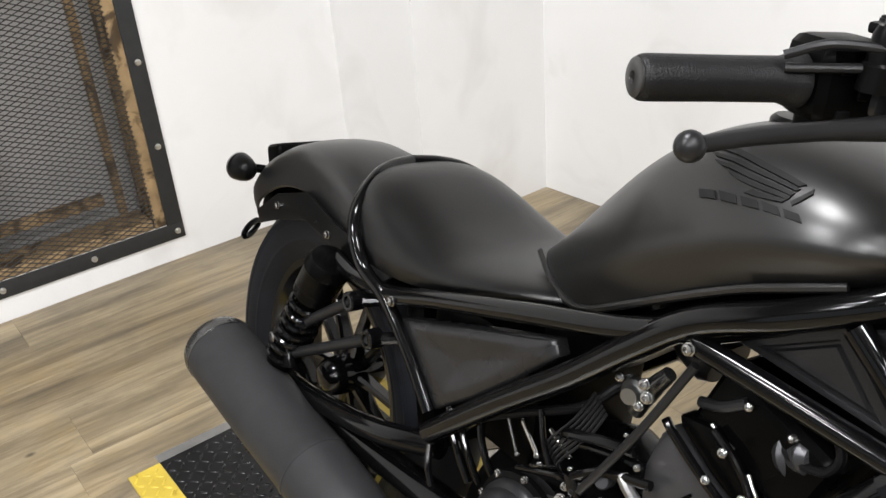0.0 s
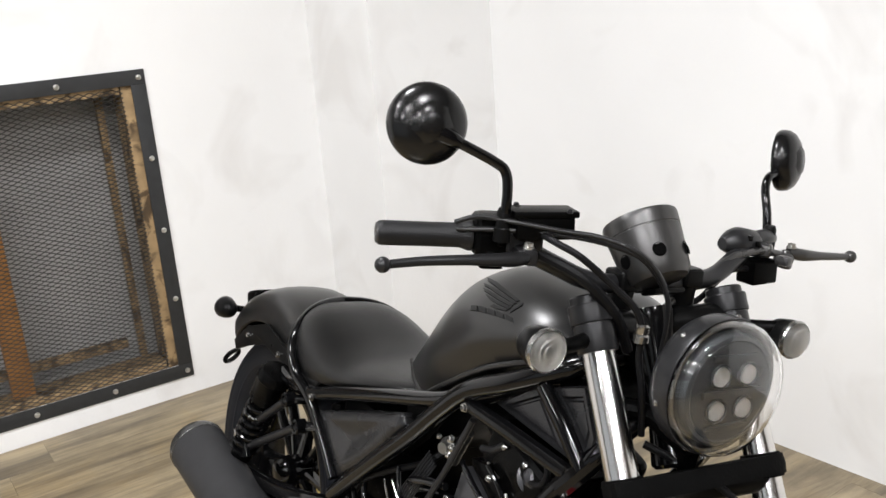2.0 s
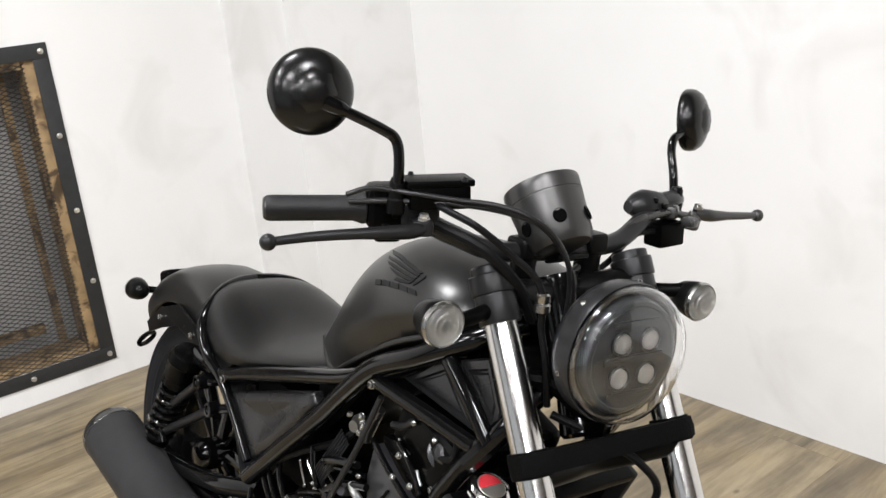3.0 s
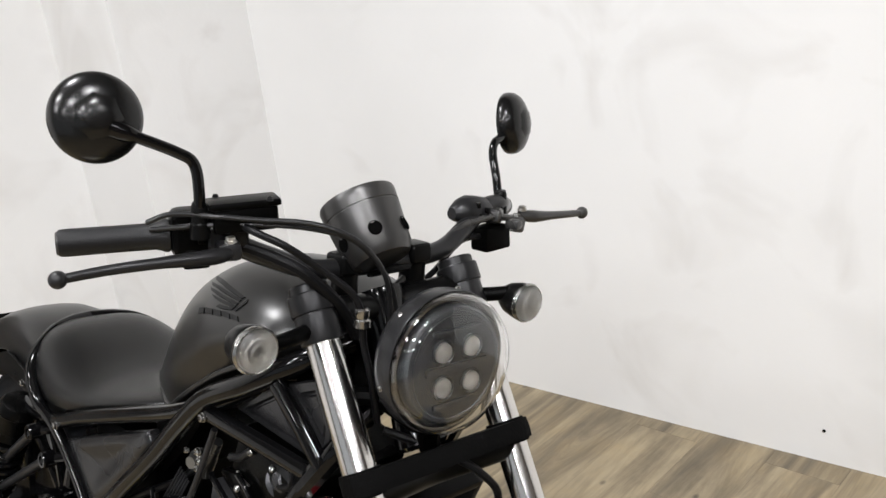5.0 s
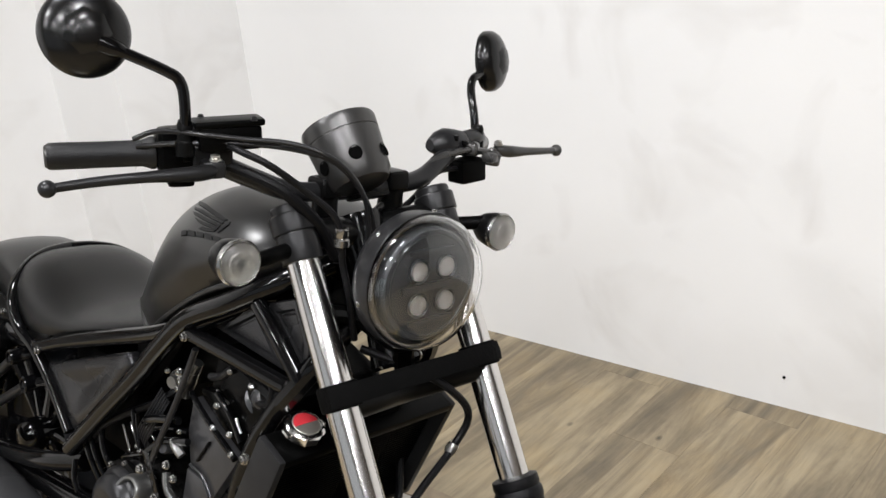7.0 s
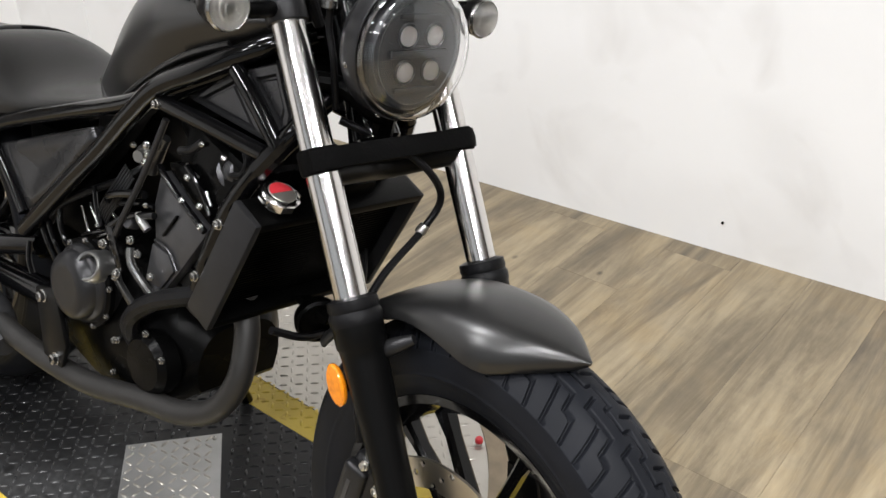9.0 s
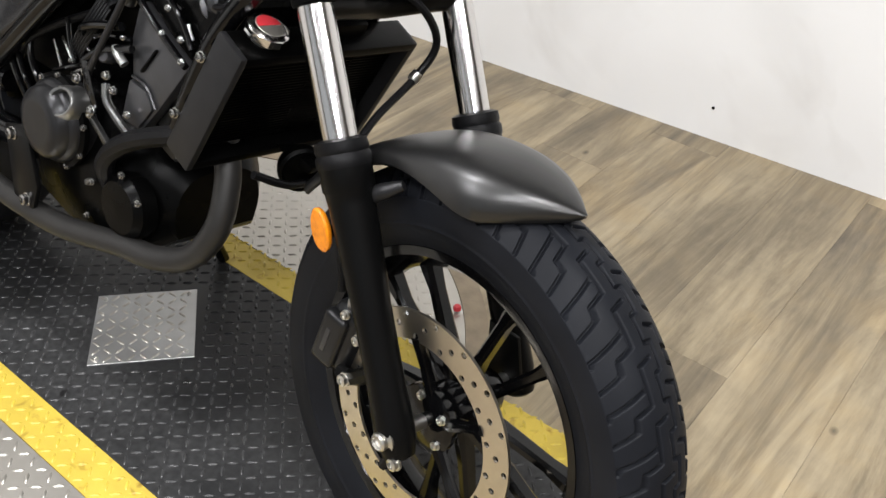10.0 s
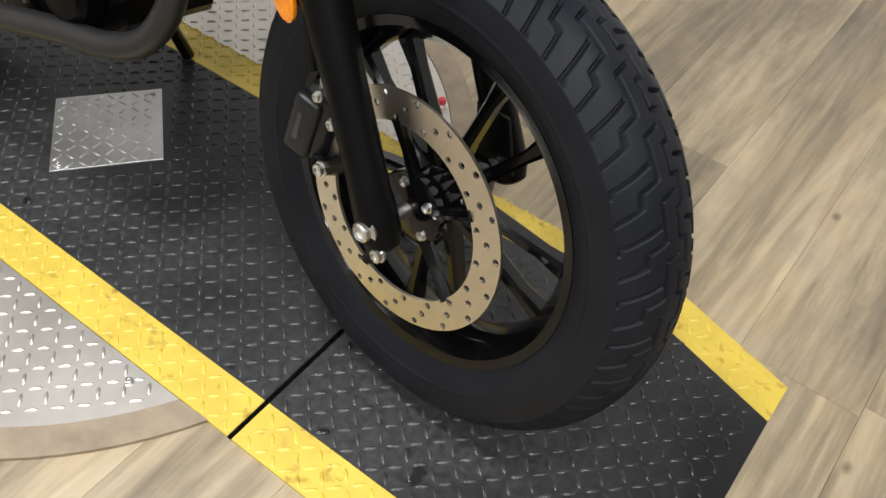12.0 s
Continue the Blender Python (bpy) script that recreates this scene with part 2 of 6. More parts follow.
def dusty_black(name, lo, hi, rough):
    """Black paint with grey dust in patches and small dark oil spots."""
    k = mat(name, lo, rough, var=0.5, scale=9, bump=0.12, bscale=160, spec=0.35)
    nt = k.node_tree
    p = nt.nodes["Principled BSDF"]
    old = p.inputs["Base Color"].links[0].from_socket
    geo = nt.nodes.new("ShaderNodeNewGeometry")
    facs = []
    for scale, a, c in ((1.9, 0.42, 0.60), (90, 0.15, 0.70), (13, 0.66, 0.69)):
        n = nt.nodes.new("ShaderNodeTexNoise")
        n.inputs["Scale"].default_value = scale
        n.inputs["Detail"].default_value = 4
        nt.links.new(geo.outputs["Position"], n.inputs["Vector"])
        r = nt.nodes.new("ShaderNodeMapRange")
        r.inputs[1].default_value, r.inputs[2].default_value = a, c
        nt.links.new(n.outputs["Fac"], r.inputs[0])
        facs.append(r.outputs[0])
    mul = nt.nodes.new("ShaderNodeMath")
    mul.operation = "MULTIPLY"
    nt.links.new(facs[0], mul.inputs[0])
    nt.links.new(facs[1], mul.inputs[1])
    dust = nt.nodes.new("ShaderNodeMix")
    dust.data_type = "RGBA"
    nt.links.new(mul.outputs[0], dust.inputs[0])
    nt.links.new(old, dust.inputs[6])
    dust.inputs[7].default_value = (*hi, 1)
    spot = nt.nodes.new("ShaderNodeMix")
    spot.data_type = "RGBA"
    nt.links.new(facs[2], spot.inputs[0])
    nt.links.new(dust.outputs[2], spot.inputs[6])
    spot.inputs[7].default_value = (0.006, 0.006, 0.006, 1)
    nt.links.new(spot.outputs[2], p.inputs["Base Color"])
    return k


BLKPLATE = dusty_black("black_painted_tread_plate", (0.0055, 0.0056, 0.0060), (0.042, 0.042, 0.042), 0.36)
BLKLUG = dusty_black("worn_black_tread_lug_field", (0.012, 0.012, 0.013), (0.055, 0.055, 0.055), 0.26)
WOOD = wood_mat()

# ---- mesh helpers ----
def finish(name, bm, material, angle=35.0):
    bmesh.ops.recalc_face_normals(bm, faces=bm.faces[:])
    me = bpy.data.meshes.new(name)
    bm.to_mesh(me)
    bm.free()
    for pl in me.polygons:
        pl.use_smooth = True
    me.set_sharp_from_angle(angle=radians(angle))
    me.materials.append(material)
    return me


def part(name, bm, material, parent, label="", m=None, angle=35.0):
    ob = new(name, finish(name, bm, material, angle))
    if parent is not None:
        ob.parent = parent
    if m is not None:
        ob.matrix_local = m
    if label:
        tagged(ob, label)
    return ob


def thing(name, bm, material, label, category, kind="", group="", angle=35.0):
    return tagged(new(name, finish(name, bm, material, angle)), label, category, group, kind)


def add_rings(bm, rings, cap=True, closed=True):
    vs = [[bm.verts.new(p) for p in ring] for ring in rings]
    n = len(vs[0])
    for a, b in zip(vs, vs[1:]):
        for i in range(n if closed else n - 1):
            j = (i + 1) % n
            bm.faces.new((a[i], a[j], b[j], b[i]))
    if cap:
        for ring in (vs[0], vs[-1]):
            if len({tuple(v.co) for v in ring}) > 2:
                bm.faces.new(ring)
    return bm


def loft(rings, cap=True, closed=True):
    return add_rings(bmesh.new(), rings, cap, closed)


def smooth_path(pts, step=6):
    pts = [Vector(p) for p in pts]
    if len(pts) < 3:
        return pts
    out = []
    ext = [2 * pts[0] - pts[1]] + pts + [2 * pts[-1] - pts[-2]]
    for i in range(1, len(ext) - 2):
        a, b, c, d = ext[i - 1:i + 3]
        for k in range(step):
            t = k / step
            out.append(0.5 * (2 * b + (c - a) * t + (2 * a - 5 * b + 4 * c - d) * t * t + (3 * b - a - 3 * c + d) * t ** 3))
    return out + [pts[-1]]


def add_tube(bm, pts, r, n=12, step=6, smooth=True, cap=True):
    path = smooth_path(pts, step) if smooth else [Vector(p) for p in pts]
    rr = [r] * len(path) if isinstance(r, (int, float)) else [float(np.interp(i / (len(path) - 1), np.linspace(0, 1, len(r)), r)) for i in range(len(path))]
    tan = [(path[min(i + 1, len(path) - 1)] - path[max(i - 1, 0)]).normalized() for i in range(len(path))]
    up = tan[0].orthogonal().normalized()
    rings = []
    for i, p in enumerate(path):
        up = (up - tan[i] * up.dot(tan[i])).normalized()
        side = tan[i].cross(up)
        rings.append([p + rr[i] * (math.cos(a) * up + math.sin(a) * side) for a in np.linspace(0, 2 * math.pi, n, endpoint=False)])
    return add_rings(bm, rings, cap)


def tube(pts, r, n=12, step=6, smooth=True):
    return add_tube(bmesh.new(), pts, r, n, step, smooth)


def add_lathe(bm, profile, origin, axis, n=24, cap=True, loop=False):
    """profile: (radius, distance along the axis)."""
    axis = Vector(axis).normalized()
    up = axis.orthogonal().normalized()
    side = axis.cross(up)
    o = Vector(origin)
    rings = [[o + axis * h + max(r, 1e-5) * (math.cos(a) * up + math.sin(a) * side) for a in np.linspace(0, 2 * math.pi, n, endpoint=False)] for r, h in profile]
    if loop:
        vs = [[bm.verts.new(q) for q in ring] for ring in rings]
        for a, b in zip(vs, vs[1:] + vs[:1]):
            for i in range(n):
                j = (i + 1) % n
                bm.faces.new((a[i], a[j], b[j], b[i]))
        return bm
    return add_rings(bm, rings, cap)


def lathe(profile, origin, axis, n=24, cap=True, loop=False):
    return add_lathe(bmesh.new(), profile, origin, axis, n, cap, loop)


def add_box(bm, size, m=None, bevel=0.0, seg=2):
    t = bmesh.new()
    bmesh.ops.create_cube(t, size=1, matrix=(m or Matrix()) @ Matrix.Diagonal((*size, 1)))
    if bevel:
        bmesh.ops.bevel(t, geom=t.edges[:], offset=bevel, segments=seg, affect="EDGES", profile=0.6)
    me = bpy.data.meshes.new("tmp")
    t.to_mesh(me)
    t.free()
    bm.from_mesh(me)
    bpy.data.meshes.remove(me)
    return bm


def box(size, m=None, bevel=0.0, seg=2):
    return add_box(bmesh.new(), size, m, bevel, seg)


def plate(poly, y0, y1, bevel=0.0):
    """A plate: an outline in x, z, between two lateral places."""
    t = bmesh.new()
    add_rings(t, [[(x, y0, z) for x, z in poly], [(x, y1, z) for x, z in poly]])
    if bevel:
        bmesh.ops.recalc_face_normals(t, faces=t.faces[:])
        bmesh.ops.bevel(t, geom=t.edges[:], offset=bevel, segments=2, affect="EDGES", profile=0.6)
    return t


def bolt(name, at, axis, r, parent, m=None, material=None, label=""):
    return part(name, lathe([(r * 1.25, -0.002), (r * 1.25, 0.001), (r, 0.0015), (r, r * 0.9), (r * 0.6, r * 1.05), (r * 0.55, r * 0.6), (0, r * 0.6)], at, axis, 8), material or DBOLT, parent, label, m)

# ---- the room ----
XW, YN = -1.807, 1.49
WEST = Matrix.Translation((XW, 0, 0)) @ Matrix.Rotation(radians(-0.92), 4, "Z") @ Matrix.Translation((-XW, 0, 0))  # the west wall runs a little askew
XE, YS = 4.6, -4.2
# opening in the west wall behind the mesh screen
CY0, CY1, CZ0, CZ1 = -1.05, 0.171, 0.108, 1.094


def slab(name, lo, hi, material, label, category="wall"):
    c = [(a + b) / 2 for a, b in zip(lo, hi)]
    s = [b - a for a, b in zip(lo, hi)]
    return thing(name, box(s, Matrix.Translation(c)), material, label, category, "structure")


def west_wall():
    bm = bmesh.new()
    t = 0.14
    for lo, hi in (((YS, -0.05), (CY0, CEIL)), ((CY1, -0.05), (1.3, CEIL)), ((CY0, -0.05), (CY1, CZ0)), ((CY0, CZ1), (CY1, CEIL))):
        add_box(bm, (t, hi[0] - lo[0], hi[1] - lo[1]), Matrix.Translation((XW - t / 2, (lo[0] + hi[0]) / 2, (lo[1] + hi[1]) / 2)))
    ob = thing("wall_west", bm, WALL, "white painted wall with a screened opening", "wall", "structure")
    ob.matrix_world = WEST
    return ob


west_wall()
XC, YC = -1.37, 0.810  # the boxed-in corner column
slab("wall_column", (XW - 0.1, YC, -0.05), (XC, 1.6, CEIL), WALL, "white painted boxed-in column in the corner")
NW = 1.391


def north(x):
    """The north wall runs a little askew."""
    return NW + 0.069 * x


foot = [(XC - 0.02, north(XC - 0.02)), (XE + 0.1, north(XE + 0.1)), (XE + 0.1, north(XE) + 0.2), (XC - 0.02, north(XE) + 0.2)]
thing("wall_north", loft([[(x, y, -0.05) for x, y in foot], [(x, y, CEIL) for x, y in foot]]), WALL, "white painted wall with faint grey blotches", "wall", "structure")
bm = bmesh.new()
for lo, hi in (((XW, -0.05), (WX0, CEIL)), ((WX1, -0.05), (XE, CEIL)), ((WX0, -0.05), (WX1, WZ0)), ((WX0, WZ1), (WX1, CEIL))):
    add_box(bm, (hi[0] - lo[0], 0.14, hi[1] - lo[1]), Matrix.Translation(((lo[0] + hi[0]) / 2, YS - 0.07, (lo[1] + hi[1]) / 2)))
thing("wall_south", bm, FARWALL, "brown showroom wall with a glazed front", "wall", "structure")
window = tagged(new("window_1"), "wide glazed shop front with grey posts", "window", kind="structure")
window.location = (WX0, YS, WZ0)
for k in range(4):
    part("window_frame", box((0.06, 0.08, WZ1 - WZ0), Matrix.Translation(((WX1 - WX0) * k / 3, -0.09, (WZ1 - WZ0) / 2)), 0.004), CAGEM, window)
slab("wall_east", (XE, YS - 0.14, -0.05), (XE + 0.14, YN + 0.6, CEIL), FARWALL, "brown showroom wall at the far end")
slab("ceiling", (XW - 0.14, YS - 0.14, CEIL), (XE + 0.14, YN + 0.6, CEIL + 0.1), DARKCEIL, "grey painted showroom ceiling", "ceiling")
floor = slab("floor", (XW - 0.2, YS - 0.14, -0.06), (XE + 0.14, YN + 0.6, -0.0085), WOOD, "oak-look vinyl plank floor", "floor")
for lx, ly in LAMPS:
    lamp = tagged(new("ceiling_lamp"), "white square flush ceiling lamp", "ceiling lamp", "ceiling lamps")
    lamp.location = (lx, ly, CEIL)
    part("lamp_housing", box((0.42, 0.42, 0.05), Matrix.Translation((0, 0, -0.026)), 0.006), CEILM, lamp)

# recess behind the screen
RD = 0.07
recess = tagged(new("duct_recess"), "grey lined recess behind the mesh screen", "recess", kind="structure")
recess.matrix_world = WEST
for s, c in (((0.02, CY1 - CY0 + 0.04, CZ1 - CZ0 + 0.04), (XW - 0.14 - RD, (CY0 + CY1) / 2, (CZ0 + CZ1) / 2)),
             ((RD, 0.02, CZ1 - CZ0), (XW - 0.14 - RD / 2, CY1 + 0.01, (CZ0 + CZ1) / 2)),
             ((RD, 0.02, CZ1 - CZ0), (XW - 0.14 - RD / 2, CY0 - 0.01, (CZ0 + CZ1) / 2)),
             ((RD, CY1 - CY0 + 0.04, 0.02), (XW - 0.14 - RD / 2, (CY0 + CY1) / 2, CZ0 - 0.01)),
             ((RD, CY1 - CY0 + 0.04, 0.02), (XW - 0.14 - RD / 2, (CY0 + CY1) / 2, CZ1 + 0.01))):
    part("lining_panel", box(s, Matrix.Translation(c), 0.001, 1), BACKM, recess)

# ---- mesh screen on the wall ----
screen = tagged(new("mesh_screen"), "black iron framed expanded metal screen bolted over a wall opening", "vent screen")
screen.matrix_world = WEST @ Matrix.Translation((XW, (CY0 + CY1) / 2, 0))
inv = Matrix.Translation((-XW, -(CY0 + CY1) / 2, 0))
FR = 0.048
fy0, fy1, fz0, fz1 = CY0 - 0.04, 0.215, 0.063, 1.137
for lo, hi in (((fy0, fz1 - FR), (fy1, fz1)), ((fy0, fz0), (fy1, fz0 + FR)), ((CY1 - 0.004, fz0 + FR), (fy1, fz1 - FR)), ((fy0, fz0 + FR), (fy0 + FR, fz1 - FR))):
    part("frame_bar", box((0.006, hi[0] - lo[0], hi[1] - lo[1]), inv @ Matrix.Translation((XW + 0.0032, (lo[0] + hi[0]) / 2, (lo[1] + hi[1]) / 2)), 0.001), CAGEM, screen)
zs = [0.087, 0.356, 0.602, 0.848, 1.112]
for z in zs:
    bolt("bolt", inv @ Vector((XW + 0.007, 0.194, z)), (1, 0, 0), 0.0075, screen, material=STEEL)
for k in range(1, 5):
    for z in (zs[0], zs[-1]):
        bolt("bolt", inv @ Vector((XW + 0.007, 0.194 - 0.251 * k, z)), (1, 0, 0), 0.0075, screen, material=STEEL)
# timber lining of the opening and the studs behind the mesh
part("timber_lining", box((0.11, 0.035, CZ1 - CZ0), inv @ Matrix.Translation((XW - 0.062, CY1 - 0.0185, (CZ0 + CZ1) / 2)), 0.003), TIMBER, screen, "weathered timber lining")
part("timber_lining", box((0.11, CY1 - CY0 - 0.04, 0.03), inv @ Matrix.Translation((XW - 0.062, (CY0 + CY1) / 2 - 0.02, CZ0 + 0.0155)), 0.003), TIMBER, screen, "weathered timber lining")
part("timber_lining", box((0.11, CY1 - CY0 - 0.04, 0.03), inv @ Matrix.Translation((XW - 0.062, (CY0 + CY1) / 2 - 0.02, CZ1 - 0.0155)), 0.003), TIMBER, screen, "weathered timber lining")
part("stud", box((0.035, 0.07, CZ1 - CZ0 - 0.06), inv @ Matrix.Translation((XW - 0.06, -0.325, (CZ0 + CZ1) / 2)), 0.003), RUST, screen, "rust brown timber stud")
part("stud", box((0.03, 0.022, CZ1 - CZ0 - 0.06), inv @ Matrix.Translation((XW - 0.13, 0.088, (CZ0 + CZ1) / 2)), 0.002), TIMBER, screen, "weathered brown timber batten")
part("stud", box((0.03, 0.9, 0.03), inv @ Matrix.Translation((XW - 0.13, -0.41, CZ0 + 0.09)), 0.002), TIMBER, screen, "weathered brown timber batten")


def expanded_mesh():
    """Strands of an expanded metal sheet, joined."""
    v, f = [], []
    dy, dz, w, th = 0.034, 0.0145, 0.0016, 0.0022
    y0, y1, z0, z1 = CY0, CY1 - 0.002, CZ0 + 0.002, CZ1 - 0.002
    nz, ny = int((z1 - z0) / dz), int((y1 - y0) / dy)
    for j in range(nz):
        for i in range(ny):
            ya = y0 + i * dy
            za = z0 + j * dz
            for p, q in ((0, 1), (1, 0)):
                a, b = (ya, za + p * dz), (ya + dy, za + q * dz)
                k = len(v)
                for (yy, zz) in (a, b):
                    v += [(-0.006, yy, zz - w), (-0.006 + th, yy, zz), (-0.006, yy, zz + w), (-0.006 - th, yy, zz)]
                for s in range(4):
                    f.append((k + s, k + (s + 1) % 4, k + 4 + (s + 1) % 4, k + 4 + s))
    me = bpy.data.meshes.new("expanded_mesh")
    me.from_pydata([(x, y - (CY0 + CY1) / 2, z) for x, y, z in v], [], f)
    me.materials.append(MESHM)
    ob = new("expanded_mesh", me)
    ob.parent = screen
    return tagged(ob, "dull expanded metal mesh", kind="stuff")


expanded_mesh()

# ---- turntable and track ----
TX, TY, TR = 0.02, 0.0, 0.608
SY0, SY1, SX0, SX1, YW = -0.300, 0.289, -0.945, 1.190, 0.070


def lug_rows(x0, x1, y0, y1, pitch, inside, length=0.0115, wide=0.0030, high=0.0030, z=0.0, seed=1):
    """Raised lens-shaped lugs of tread plate, turned both ways in turn."""
    rng = random.Random(seed)
    v, f = [], []
    nx, ny = int((x1 - x0) / pitch), int((y1 - y0) / pitch)
    for i in range(nx + 1):
        for j in range(ny + 1):
            cx, cy = x0 + (i + 0.5) * pitch, y0 + (j + 0.5) * pitch
            if not inside(cx, cy):
                continue
            a = radians(45 if (i + j) % 2 else -45) + rng.uniform(-0.04, 0.04)
            ca, sa = math.cos(a), math.sin(a)
            k = len(v)
            for u, w, h in ((-1, 0, 0), (-0.5, -1, 0), (0.5, -1, 0), (1, 0, 0), (0.5, 1, 0), (-0.5, 1, 0), (-0.45, 0, 1), (0.45, 0, 1)):
                px, py = u * length, w * wide
                v.append((cx + ca * px - sa * py, cy + sa * px + ca * py, z + h * high - (0.0004 if not h else 0)))
            f += [(k, k + 1, k + 6), (k + 1, k + 2, k + 7, k + 6), (k + 2, k + 3, k + 7), (k + 3, k + 4, k + 7), (k + 4, k + 5, k + 6, k + 7), (k + 5, k, k + 6)]
    me = bpy.data.meshes.new("lugs")
    me.from_pydata(v, [], f)
    for pl in me.polygons:
        pl.use_smooth = True
    return me


def lugs(material, parent, *args, **kw):
    me = lug_rows(*args, **kw)
    me.materials.append(material)
    ob = new("tread_lug_field", me)
    ob.parent = parent
    return tagged(ob, "raised tread lugs", kind="stuff")


def single_lugs(material, parent, x0, x1, y0, y1, pitch, inside, seed=11):
    """The lugs round the front wheel, one object each on one mesh."""
    rng = random.Random(seed)
    me = lug_rows(-0.01, 0.01, -0.01, 0.01, 0.02, lambda x, y: x < 0.005 and y < 0.005, seed=seed)
    me.materials.append(material)
    for i in range(int((x1 - x0) / pitch)):
        for j in range(int((y1 - y0) / pitch)):
            cx, cy = x0 + (i + 0.5) * pitch, y0 + (j + 0.5) * pitch
            if inside(cx, cy):
                ob = new("tread_lug", me)
                ob.parent = parent
                ob.matrix_local = Matrix.Translation((cx, cy, 0)) @ Matrix.Rotation((math.pi / 2 if (i + j) % 2 else 0) + rng.uniform(-0.04, 0.04), 4, "Z")


PATCH = Matrix.Translation((0.045, -0.008, 0)) @ Matrix.Rotation(radians(49.5), 4, "Z")
PSX, PSY = 0.182, 0.190
pin = PATCH.inverted()


def in_patch(x, y, grow=0.006):
    p = pin @ Vector((x, y, 0))
    return abs(p.x) < PSX / 2 + grow and abs(p.y) < PSY / 2 + grow


track = tagged(new("display_track"), "black tread plate track with yellow edges under the motorcycle", "platform", kind="structure")
track.location = (0, 0, 0)
SEAM = 0.638
def flat(poly, z0=-0.008, z1=0.0):
    """A flat plate with the given outline."""
    return loft([[(x, y, z) for x, y in poly] for z in (z0, z1)])


def far_edge(x):
    """The far side of the end plate bends in towards its end."""
    return SY1 + 0.008 - 0.30 * max(0.0, x - 1.00)


for x0, x1 in ((SX0, -0.60), (-0.598, SEAM), (SEAM + 0.008, SX1)):
    if x1 == SX1:
        cut = [(1.00, far_edge(1.00)), (SX1, far_edge(SX1))]
        part("centre_plate", flat([(x0, SY0 + YW + 0.0004), (SX1 + 0.006, SY0 + YW + 0.0004)] + [(x, y - YW) for x, y in cut[::-1]] + [(x0, SY1 - YW)]), BLKPLATE, track)
        part("edge_plate", flat([(x0, SY1 - YW + 0.0006)] + [(x, y - YW + 0.0006) for x, y in cut] + [(x, y) for x, y in cut[::-1]] + [(x0, SY1)]), YELPLATE, track, "yellow painted edge")
        part("edge_plate", flat([(x0, SY0), (SX1 + 0.010, SY0), (SX1 + 0.006, SY0 + YW - 0.0004), (x0, SY0 + YW - 0.0004)]), YELPLATE, track, "yellow painted edge")
        continue
    part("centre_plate", box((x1 - x0, SY1 - SY0 - 2 * YW, 0.008), Matrix.Translation(((x0 + x1) / 2, (SY0 + SY1) / 2, -0.004)), 0.0008, 1), BLKPLATE, track)
    for yy in (SY0 + YW / 2, SY1 - YW / 2):
        part("edge_plate", box((x1 - x0, YW - 0.0006, 0.008), Matrix.Translation(((x0 + x1) / 2, yy, -0.004)), 0.0008, 1), YELPLATE, track, "yellow painted edge")
NEAR0, NEAR1 = 0.655, 0.935  # stretch of the track round the front wheel
single_lugs(BLKLUG, track, NEAR0, NEAR1, SY0 + YW, SY1 - YW, 0.0215, lambda x, y: SY0 + YW + 0.004 < y < SY1 - YW - 0.004)
lugs(BLKLUG, track, SX0 + 0.01, SX1 - 0.01, SY0 + YW, SY1 - YW, 0.0215, lambda x, y: not NEAR0 - 0.012 < x < NEAR1 and abs(x - SEAM) > 0.012 and x < SX1 - 0.016 and SY0 + YW + 0.004 < y < min(SY1, far_edge(x)) - YW - 0.004 and not in_patch(x, y, 0.012))
lugs(YELLUG, track, SX0 + 0.01, SX1 - 0.01, SY0, SY0 + YW, 0.0215, lambda x, y: abs(x - SEAM) > 0.012 and x < SX1 - 0.016 and SY0 + 0.009 < y < SY0 + YW - 0.009, seed=2)
lugs(YELLUG, track, SX0 + 0.01, SX1 - 0.01, SY1 - YW - 0.05, SY1, 0.0215, lambda x, y: abs(x - SEAM) > 0.012 and x < SX1 - 0.016 and min(SY1, far_edge(x)) - YW + 0.009 < y < far_edge(x) - 0.009, seed=3)
part("seam_strip", box((0.008, SY1 - SY0, 0.004), Matrix.Translation((SEAM + 0.004, (SY0 + SY1) / 2, -0.004))), ENGB, track)
ramp = loft([[(SX0, y, -0.0085), (SX0, y, 0.0), (SX0 - 0.05, y, -0.0075)] for y in (SY0 + YW, SY1 - YW)])
part("ramp_edge", ramp, RAW, track, "bare grey ramp edge")

patch = tagged(new("cover_plate"), "square bare aluminium tread plate patch screwed to the track", "cover plate")
patch.matrix_world = PATCH
part("sheet", box((PSX, PSY, 0.003), Matrix.Translation((0, 0, 0.0018)), 0.0006, 1), RAW, patch)
lugs(ALUPLATE, patch, -PSX / 2, PSX / 2, -PSY / 2, PSY / 2, 0.021, lambda x, y: abs(x) < PSX / 2 - 0.008 and abs(y) < PSY / 2 - 0.008, z=0.0033, seed=5)
for sx in (-1, 1):
    for sy in (-1, 1):
        bolt("screw", (sx * (PSX / 2 - 0.014), sy * (PSY / 2 - 0.014), 0.003), (0, 0, 1), 0.004, patch, material=STEEL)

table = tagged(new("turntable"), "aluminium tread plate turntable with a plywood rim", "turntable", kind="structure")
table.location = (TX, TY, 0)


def segment(r, ylim, sign, z0, z1, n=48):
    """A slice of a disc beyond the track."""
    a0 = math.asin(abs(ylim) / r)
    ring = [(r * math.cos(a), sign * r * math.sin(a)) for a in np.linspace(a0, math.pi - a0, n)]
    return loft([[(x, y, z0) for x, y in ring], [(x, y, z1) for x, y in ring]])


